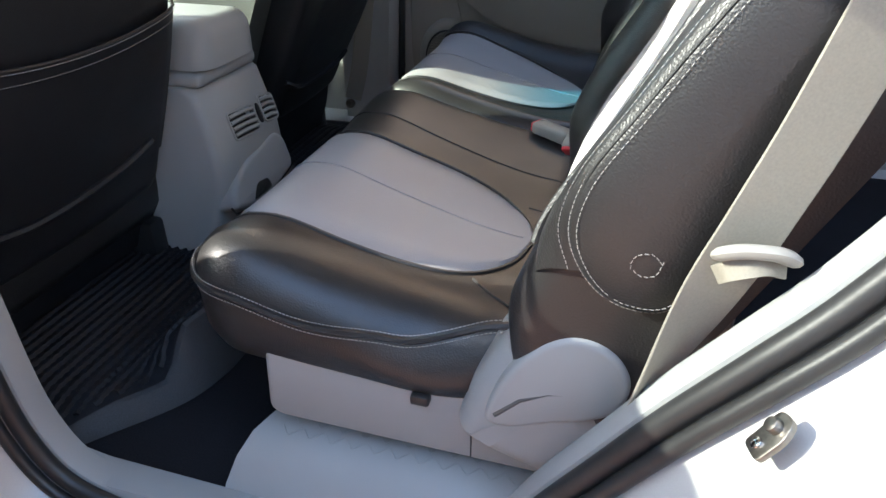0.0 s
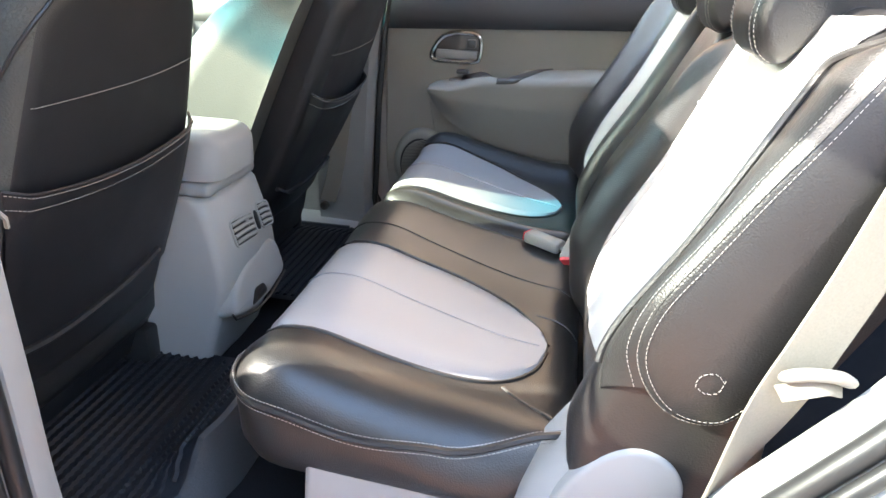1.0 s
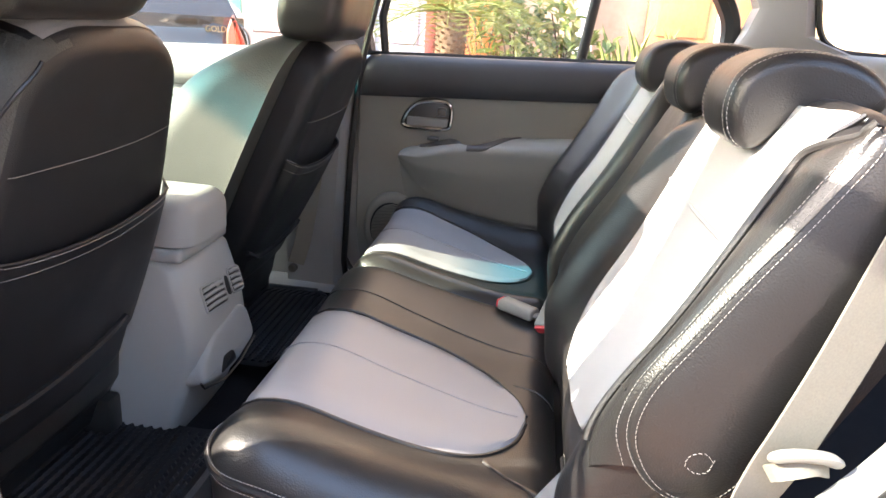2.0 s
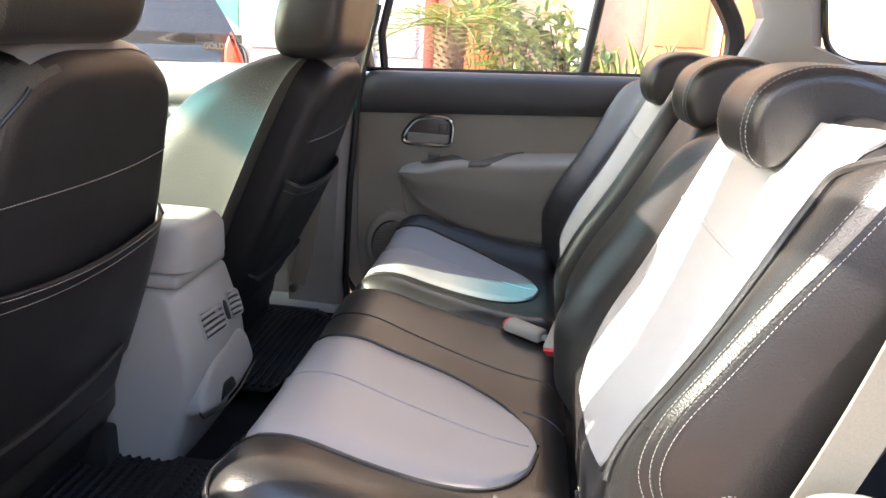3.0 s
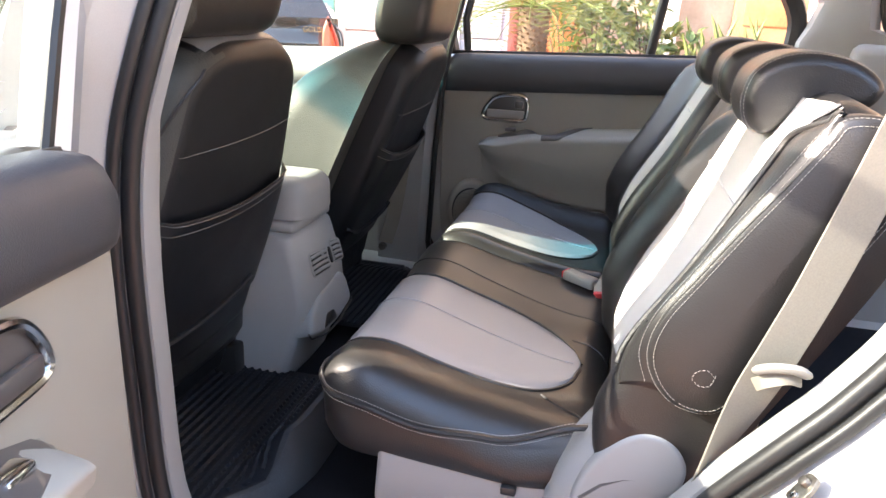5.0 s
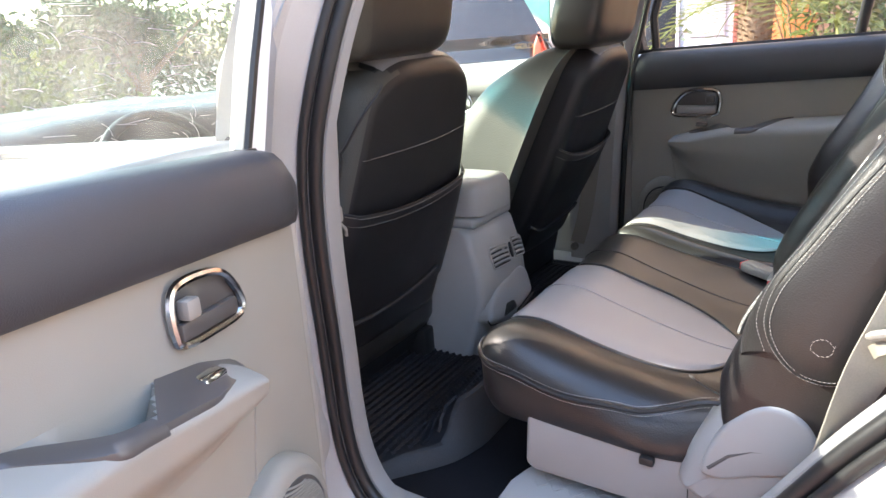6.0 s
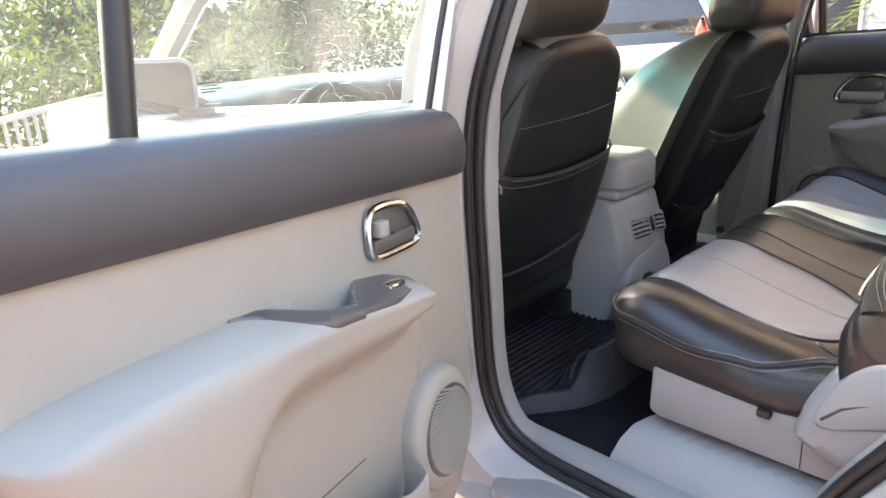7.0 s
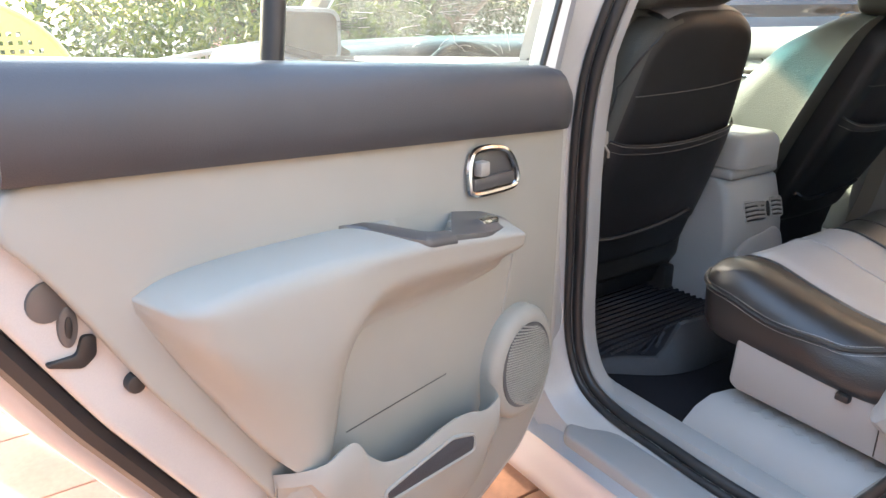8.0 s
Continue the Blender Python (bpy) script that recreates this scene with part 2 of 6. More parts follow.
def ribbon(path, width, thick, up):
    """A flat strap along a path; up gives its flat side at each point."""
    rings = []
    for i, p in enumerate(path):
        p = Vector(p)
        t = (Vector(path[min(i + 1, len(path) - 1)]) - Vector(path[max(i - 1, 0)])).normalized()
        u = Vector(up[i] if isinstance(up, list) else up)
        s = t.cross(u).normalized() * width / 2
        n = s.cross(t).normalized() * thick / 2
        rings.append([p - s - n * 0.4, p - s * 0.97 - n, p + s * 0.97 - n, p + s - n * 0.4, p + s + n * 0.4, p + s * 0.97 + n, p - s * 0.97 + n, p - s + n * 0.4])
    return loft(rings)


def dashes(path, length=0.0032, gap=0.0016, r=0.00025, lift=0.0006, normal=None):
    """A row of single stitches along a path."""
    vs, fs = [], []
    path = [Vector(p) for p in path]
    run, on = 0.0, []
    for a, b in zip(path, path[1:]):
        seg = (b - a).length
        if seg < 1e-9:
            continue
        t = (b - a) / seg
        while run < seg:
            p = a + t * run
            u = Vector(normal) if normal is not None else Vector((0, 0, 1))
            s = t.cross(u)
            s = (s.normalized() if s.length > 1e-6 else Vector((0, 1, 0))) * r
            n = s.cross(t).normalized() * r
            q = p + t * length
            k = len(vs)
            for base in (p, q):
                vs += [base - s - n, base + s - n, base + s + n, base - s + n]
            fs += [(k, k + 1, k + 5, k + 4), (k + 1, k + 2, k + 6, k + 5), (k + 2, k + 3, k + 7, k + 6), (k + 3, k, k + 4, k + 7), (k, k + 3, k + 2, k + 1), (k + 4, k + 5, k + 6, k + 7)]
            run += length + gap
        run -= seg
    return vs, fs


def rbox(lo, hi, r=0.005, seg=2, m=None):
    """A box with rounded edges, as a bmesh."""
    bm = bmesh.new()
    bmesh.ops.create_cube(bm, size=1.0)
    lo, hi = Vector(lo), Vector(hi)
    for v in bm.verts:
        v.co = Vector([lo[i] + (v.co[i] + 0.5) * (hi[i] - lo[i]) for i in range(3)])
    if r > 0:
        bmesh.ops.bevel(bm, geom=bm.edges[:], offset=min(r, min(hi - lo) * 0.49), segments=seg, profile=0.5, affect="EDGES")
    if m is not None:
        bm.transform(m)
    return bm


def even(ring, step):
    """The closed 2D ring with long edges divided."""
    out = []
    for i, a in enumerate(ring):
        b = ring[(i + 1) % len(ring)]
        k = max(1, int((b - a).length / step))
        out += [a.lerp(b, j / k) for j in range(k)]
    return [p for i, p in enumerate(out) if (p - out[i - 1]).length > 1e-5]


class Pad:
    """An upholstered body over a 2D outline: a top height function, a rolled edge, a skirt down to a base."""

    def __init__(self, outline, top, roll, base, m, tuck=0.015):
        self.ring = even([Vector(p[:2]) for p in outline], 0.012)
        self.top, self.roll, self.base, self.m, self.tuck = top, roll, base, m, tuck
        self.mid = sum(self.ring, Vector((0, 0))) / len(self.ring)
        self.seg = np.array([(*self.ring[i], *self.ring[(i + 1) % len(self.ring)]) for i in range(len(self.ring))])

    def inset(self, x, y):
        a, b = self.seg[:, :2], self.seg[:, 2:]
        ab = b - a
        p = np.array((x, y))
        t = np.clip(((p - a) * ab).sum(1) / np.maximum((ab * ab).sum(1), 1e-12), 0, 1)
        return float(np.sqrt((((a + ab * t[:, None]) - p) ** 2).sum(1)).min())

    def drop(self, i):
        return self.roll - math.sqrt(max(0.0, self.roll ** 2 - max(0.0, self.roll - i) ** 2))

    def height(self, x, y):
        return self.top(x, y) - self.drop(self.inset(x, y))

    def at(self, x, y, lift=0.0):
        return self.m @ Vector((x, y, self.height(x, y) + lift))

    def edge(self, i, depth):
        """A ring round the side: inset i, at a depth under the top."""
        return [self.m @ Vector((p.x, p.y, self.top(p.x, p.y) - depth)) for p in offset_ring(self.ring, i)]

    def body(self):
        rings = [[Vector((p.x, p.y, self.base)) for p in offset_ring(self.ring, self.tuck)]]
        rings.append([Vector((p.x, p.y, self.base + 0.3 * (self.top(p.x, p.y) - self.roll - self.base))) for p in offset_ring(self.ring, self.tuck * 0.2)])
        for s in range(7):
            a = s / 6 * math.pi / 2
            i = self.roll * (1 - math.cos(a))
            rings.append([Vector((p.x, p.y, self.top(p.x, p.y) - self.drop(i))) for p in offset_ring(self.ring, i)])
        last = offset_ring(self.ring, self.roll)
        for f in [1 - 0.04 * j for j in range(1, 25)]:
            rings.append([Vector((*q, self.top(*q))) for q in (self.mid + (p - self.mid) * f for p in last)])
        v, fs = loft(rings)
        return [self.m @ p for p in v], fs

    def panel(self, left, right, puff=0.006, n=36, k=14, edge=0.002, wrap=0):
        """A sewn-in panel between two curves on the top, a little proud in its middle."""
        vs, fs = [], []
        for i in range(n + 1):
            a, b = left(i / n), right(i / n)
            for j in range(k + 1):
                s = j / k
                q = a + (b - a) * s
                e = min(s, 1 - s) * (b - a).length
                ends = (n - i if wrap == 1 else i if wrap == 2 else min(i, n - i)) / n * 0.35
                lift = -edge + (edge + puff) * min(1.0, (min(e, ends) / 0.009)) ** 0.5
                vs.append(self.m @ Vector((q.x, q.y, self.height(q.x, q.y) + lift)))
        for i in range(n):
            for j in range(k):
                a = i * (k + 1) + j
                fs.append((a, a + 1, a + k + 2, a + k + 1))
        return vs, fs

    def line(self, pts, lift=0.0, n=10):
        return [self.at(p[0], p[1], lift) for p in smooth_open([Vector(p) for p in pts], n)]


def curve2(pts):
    """A function from 0..1 along a smooth 2D curve through the points."""
    c = smooth_open([Vector(p) for p in pts], 12)

    def at(t):
        s = t * (len(c) - 1)
        i = min(int(s), len(c) - 2)
        return c[i].lerp(c[i + 1], s - i)
    return at


I4 = Matrix.Identity(4)


def frame3(origin, p, q, n):
    p, q, n = Vector(p).normalized(), Vector(q).normalized(), Vector(n).normalized()
    return Matrix(((p.x, q.x, n.x, origin[0]), (p.y, q.y, n.y, origin[1]), (p.z, q.z, n.z, origin[2]), (0, 0, 0, 1)))


def bell(x, c, w):
    return math.exp(-((x - c) / w) ** 2)


def step01(x, a, b):
    t = min(1.0, max(0.0, (x - a) / (b - a)))
    return t * t * (3 - 2 * t)


YC = 1.13          # middle of the car
FLOOR_Z = 0.40     # cabin floor

# ---- ground ----
ground = part("ground", ([(-60, -60, -0.012), (60, -60, -0.012), (60, 60, -0.012), (-60, 60, -0.012)], [(0, 1, 2, 3)]), GROUT, smooth=0)
tagged(ground, "paved driveway of terracotta tiles with grey joints", "ground", kind="structure")


# ---- car shell ----
shell = thing("car_shell", "silver car body shell with grey cabin trim", "car body", (0, YC, 0.2), kind="structure")

part("floor_pan", rbox((-2.2, 0.50, 0.28), (1.4, 1.80, FLOOR_Z), 0.01), CARPET, shell, "dark carpeted cabin floor")
roof_secs = []
for x, z in ((-1.46, 1.487), (-1.42, 1.500), (-1.30, 1.545), (-1.10, 1.590), (-0.80, 1.615), (-0.2, 1.620), (0.6, 1.600), (1.25, 1.550)):
    roof_secs.append([Vector((x, YC + s * w, z + dz)) for s, w, dz in ((-1, 0.52, -0.012), (-1, 0.45, 0.0), (1, 0.45, 0.0), (1, 0.52, -0.012), (1, 0.53, 0.02), (1, 0.45, 0.05), (-1, 0.45, 0.05), (-1, 0.53, 0.02))])
part("roof", loft(roof_secs), HEADLINER, shell, "light grey headliner roof")
part("far_sill", rbox((-1.95, 1.78, 0.20), (1.35, 1.945, 0.405), 0.012), GREY_PLASTIC, shell, "grey plastic sill under the closed doors")
part("tailgate", rbox((1.30, 0.40, 0.40), (1.36, 1.86, 1.08), 0.02), GREY_PLASTIC, shell)
part("rear_glass", ([(1.34, 0.45, 1.06), (1.34, 1.81, 1.06), (1.22, 1.76, 1.55), (1.22, 0.50, 1.55)], [(0, 1, 2, 3)]), GLASS, shell, "rear window glass", 0)
part("dashboard", loft([[Vector((x, y, z)) for x, z in smooth_closed([(-2.15, 0.42), (-2.15, 0.98), (-1.98, 1.025), (-1.76, 1.035 + hood), (-1.66, 1.00 + hood), (-1.68, 0.88), (-1.74, 0.70), (-1.72, 0.45)], 5)] for y, hood in ((0.45, 0.0), (0.56, 0.0), (0.64, 0.010), (0.80, 0.016), (0.96, 0.010), (1.04, 0.0), (1.40, 0.0), (1.81, 0.0))]), DARK_PLASTIC, shell, "charcoal dashboard", 60)
WHEEL = frame3((-1.52, 0.80, 0.865), (0, 1, 0), (-0.40, 0, 0.917), (0.917, 0, 0.40))
sw = part("steering_wheel", tube([WHEEL @ Vector((0.185 * math.cos(a), 0.185 * math.sin(a), 0)) for a in (i * math.pi / 24 for i in range(48))], 0.016, 10, True), BLACK_PLASTIC, shell, "black steering wheel")
part("hub", slab(rounded_poly([(-0.08, -0.06), (0.08, -0.06), (0.09, 0.04), (-0.09, 0.04)], 0.03), -0.05, -0.01, 0.015, 3, WHEEL), BLACK_PLASTIC, sw)
for a in (0.15, math.pi - 0.15, -math.pi / 2):
    part("spoke", tube([WHEEL @ Vector((0.06 * math.cos(a), 0.06 * math.sin(a), -0.025)), WHEEL @ Vector((0.18 * math.cos(a), 0.18 * math.sin(a), 0))], 0.014, 8), BLACK_PLASTIC, sw)
part("steering_column", tube([WHEEL @ Vector((0, 0, -0.03)), WHEEL @ Vector((0, 0, -0.26))], 0.035, 10), BLACK_PLASTIC, shell)
part("firewall", rbox((-2.25, 0.36, 0.20), (-2.15, 1.90, 1.02), 0.01), BODY_PAINT, shell)
part("bonnet", rbox((-3.15, 0.42, 0.55), (-2.02, 1.84, 0.99), 0.09, 4), BODY_PAINT, shell)

# windscreen with a shade band along its top edge
ws_top, ws_low = Vector((-1.44, 0, 1.485)), Vector((-2.15, 0, 0.98))


def screen(a, b):
    pa, pb = ws_top.lerp(ws_low, a), ws_top.lerp(ws_low, b)
    vs, n = [], 12
    for p, w in ((pa, 0.62 + 0.08 * a), (pb, 0.62 + 0.08 * b)):
        for i in range(n + 1):
            s = 2 * i / n - 1
            vs.append((p.x + 0.10 * s * s, YC + s * w, p.z))
    return vs, [(i, i + 1, i + n + 2, i + n + 1) for i in range(n)]


part("windscreen", screen(0.17, 1.0), SCREEN_GLASS, shell)
DEEP_TEAL, TEAL, CLEAR_TINT = Vector((0.002, 0.045, 0.065)), Vector((0.004, 0.30, 0.39)), Vector((0.80, 0.92, 0.82))
for i in range(12):
    t = i / 11
    shade = DEEP_TEAL.lerp(TEAL, t / 0.60) if t < 0.60 else TEAL.lerp(CLEAR_TINT, ((t - 0.60) / 0.40) ** 1.9)
    part("shade_band", screen(0.17 * i / 12, 0.17 * (i + 1) / 12), glass("teal_shade_band", tuple(shade), 1.12), shell, "teal strip of the windscreen's shade band")

# rim of the near rear door opening: (x, z), from the roof down the front, along the sill, up the rear
OPENING = [(-0.48, 1.60), (-0.56, 1.35), (-0.612, 1.16), (-0.647, 1.04), (-0.668, 0.88), (-0.680, 0.72), (-0.684, 0.58), (-0.672, 0.49), (-0.635, 0.428),
           (-0.56, 0.402), (-0.45, 0.395), (-0.32, 0.390), (-0.22, 0.395), (-0.15, 0.43), (-0.105, 0.50), (-0.062, 0.585), (-0.018, 0.662), (0.030, 0.745), (0.075, 0.812), (0.120, 0.875),
           (0.160, 0.95), (0.185, 1.06), (0.19, 1.22), (0.16, 1.38), (0.08, 1.60)]


def rim_y(x, z):
    """How far in the rim lies: the sill is further out than the roof rail."""
    return 0.455 - 0.045 * step01(x, -0.15, 0.1) - 0.03 * bell(z, 1.0, 0.25) * (1 - step01(x, -0.4, 0.0)) + 0.11 * step01(z, 1.12, 1.6)


def rim(out, dy, wide=1.0, thin=0.0):
    path = smooth_open([Vector(p) for p in OPENING], 6)
    pts = []
    for i, p in enumerate(path):
        t = (path[min(i + 1, len(path) - 1)] - path[max(i - 1, 0)]).normalized()
        o = Vector((t.y, -t.x)) * -1
        if o.dot(p - Vector((-0.25, 0.9))) < 0:
            o = -o
        f = 1 + (wide - 1) * step01(p.x, -0.08, 0.06)
        pts.append(Vector((p.x + o.x * out * f, rim_y(*p) + dy * f * (1 - thin * step01(p.y, 1.0, 1.2)), p.y + o.y * out * f)))
    return pts


part("pillar_trim", loft([rim(-0.004, 0.046, 1.0, 0.8), rim(-0.009, 0.028), rim(-0.006, 0.013), rim(0.004, 0.010)], caps=False, close=False), GREY_PLASTIC, shell, "grey plastic edge trim of the door opening")
part("door_seal", merged(tube(rim(0.004, 0.003), 0.0105, 14), tube(rim(0.016, -0.012), 0.0075, 12)), RUBBER, shell, "black rubber door seal", 80)
part("door_jamb", loft([rim(0.008, 0.004), rim(0.022, -0.014, 1.5), rim(0.030, -0.060, 1.5), rim(0.040, -0.085, 1.5), rim(0.075, -0.098, 1.8), rim(0.085, -0.108, 1.8)], caps=False, close=False), JAMB_PAINT, shell, "painted jamb around the door opening")


def side_panel(outline, y0, y1, bulge=0.0):
    """A body panel in the x-z plane between two depths."""
    return slab([Vector(p) for p in outline], -y1, -y0, 0.012, 3, Matrix(((1, 0, 0, 0), (0, 0, -1, 0), (0, 1, 0, 0), (0, 0, 0, 1))), bulge)


part("rocker", loft([[Vector((x, y, z)) for y, z in ((0.41, 0.362), (0.36, 0.355), (0.325, 0.34), (0.312, 0.30), (0.318, 0.25), (0.335, 0.21), (0.37, 0.19), (0.45, 0.19))] for x in (-1.9, -1.4, -1.0, -0.6, -0.3, 0.05)], caps=False, close=False), BODY_PAINT, shell, "silver rocker panel under the door")
part("scuff_plate", slab(rounded_poly([(-0.60, 0.345), (-0.02, 0.345), (0.02, 0.395), (0.0, 0.435), (-0.60, 0.435), (-0.625, 0.40)], 0.02), 0.34, 0.374, 0.008), GREY_PLASTIC, shell, "grey plastic scuff plate on the sill")
part("front_door_skin", side_panel(rounded_poly([(-1.78, 0.30), (-0.745, 0.30), (-0.735, 0.6), (-0.70, 1.06), (-1.85, 0.99), (-1.86, 0.6)], 0.05), 0.30, 0.36), BODY_PAINT, shell, "closed silver front door")
part("quarter_panel", side_panel(rounded_poly([(0.06, 0.42), (0.30, 0.80), (0.33, 1.10), (1.35, 1.14), (1.40, 0.5), (1.2, 0.42)], 0.03), 0.30, 0.36), BODY_PAINT, shell)
part("front_wing", side_panel(rounded_poly([(-3.1, 0.45), (-2.75, 0.72), (-2.25, 0.72), (-1.95, 0.35), (-1.87, 0.35), (-1.87, 0.97), (-2.4, 0.94), (-3.1, 0.80)], 0.06), 0.32, 0.44), BODY_PAINT, shell)
# pillars: A, B and C, near and far
for side in (0, 1):
    fy = (lambda y: y) if side == 0 else (lambda y: 2 * YC - y)
    part("a_pillar", tube([(-1.30, fy(0.56), 1.53), (-1.62, fy(0.44), 1.30), (-1.93, fy(0.40), 1.06), (-2.05, fy(0.39), 0.97)], 0.035, 8), BODY_PAINT, shell)
    part("roof_rail", tube([(-1.34, fy(0.58), 1.53), (-1.1, fy(0.59), 1.595), (-0.6, fy(0.59), 1.63), (0.2, fy(0.59), 1.63), (1.3, fy(0.58), 1.56)], 0.025, 8), BODY_PAINT, shell)
    part("d_pillar", tube([(1.05, fy(0.46), 1.54), (1.2, fy(0.43), 1.3), (1.3, fy(0.40), 1.05)], 0.06, 8), GREY_PLASTIC, shell)
part("b_pillar", loft([[Vector((px, 0.345 + (py - 0.345) * (1 - 0.42 * step01(z, 0.98, 1.18)) + 0.20 * max(0.0, z - 1.18) / 0.42, z)) for px, py in ((xa, 0.345), (xa - 0.085, 0.345), (xa - 0.085, 0.46), (xa - 0.02, 0.475), (xa + 0.004, 0.44))] for xa, z in ((-0.700, 0.36), (-0.712, 0.6), (-0.706, 0.85), (-0.685, 1.02), (-0.648, 1.16), (-0.59, 1.36), (-0.53, 1.60))]), JAMB_PAINT, shell, "painted pillar between the doors")
# rail added out of view to keep sun off the near headrest's end
part("shade_rail", rbox((-0.50, 0.47, 1.385), (0.22, 0.60, 1.61), 0.03, 3), HEADLINER, shell, "unseen rail over the rear door, added to shade the headrest")
part("sill_trim", loft([[Vector((x, y, z + dz)) for y, z in ((0.462, 0.395), (0.470, 0.413), (0.490, 0.417), (0.512, 0.413), (0.520, 0.400), (0.52, 0.36), (0.462, 0.36))] for x, dz in ((-0.665, 0.012), (-0.62, 0.004), (-0.45, 0.0), (-0.2, -0.004), (0.02, 0.0))]), GREY_PLASTIC, shell, "grey plastic sill trim")
part("sill_step", loft([[Vector((x + (0.565 - y) * -0.35, y, z)) for y, z in ((0.505, 0.40), (0.515, 0.420), (0.535, 0.447), (0.564, 0.466), (0.60, 0.470), (0.64, 0.468), (0.64, 0.38), (0.505, 0.38))] for x in (-0.432, -0.428, -0.3, -0.15, 0.0, 0.06)]), GREY_PLASTIC, shell, "raised grey plastic step beside the seat")

marks = []
for i in range(30):
    x = -0.395 + 0.0145 * i
    for y in (0.574, 0.594):
        lean = 0.006 if (i + int(y * 1000)) % 2 else -0.006
        xx = x + (0.565 - y) * -0.35
        marks.append(tube([(xx - lean, y - 0.007, 0.4695), (xx + lean, y + 0.007, 0.4698)], 0.0007, 5))
part("tread_marks", merged(*marks), GREY_PLASTIC, shell, "small raised tread marks on the step")

# striker on the rear jamb
STRIKER = frame3((0.086, 0.366, 0.796), (0.55, 0.25, 0.80), (0.25, -0.96, 0.13), (-0.80, -0.13, 0.58)) @ Matrix.Scale(0.52, 4)
strk = part("striker_plate", slab(rounded_poly([(-0.030, -0.020), (0.032, -0.017), (0.034, 0.012), (0.012, 0.022), (-0.030, 0.018)], 0.010), -0.004, 0.004, 0.002, 2, STRIKER), STEEL, shell, "worn steel door striker")
part("striker_loop", slab([Vector((0.014 + 0.010 * math.cos(a), 0.010 * math.sin(a))) for a in (i * math.pi / 8 for i in range(16))], 0.003, 0.016, 0.003, 2, STRIKER), STEEL, strk)
part("screw", slab([Vector((-0.016 + 0.008 * math.cos(a), -0.002 + 0.008 * math.sin(a))) for a in (i * math.pi / 8 for i in range(16))], 0.003, 0.008, 0.002, 2, STRIKER, 0.001), CHROME, strk)


# ---- doors ----
def door_at(far):
    """Door axes: u along the door from its hinge end, n towards the cabin, z up."""
    if far:
        return frame3((-0.644, 1.867, 0.0), (1, 0, 0), (0, -1, 0), (0, 0, 1))
    return frame3((-0.581, 0.289, 0.0), (0.2191, -0.9757, 0), (0.9757, 0.2191, 0), (0, 0, 1)) @ Matrix.Translation((0, 0, 0.985)) @ Matrix.Rotation(radians(-1.6), 4, "Y") @ Matrix.Translation((0, 0, -0.985))


TRIM = [(-0.012, 0.99), (0.30, 1.00), (0.785, 1.01), (0.80, 0.97), (0.765, 0.925), (0.685, 0.775), (0.565, 0.585), (0.50, 0.46), (0.42, 0.37), (0.30, 0.345), (0.18, 0.36), (0.06, 0.42), (0.0, 0.50), (-0.012, 0.60)]


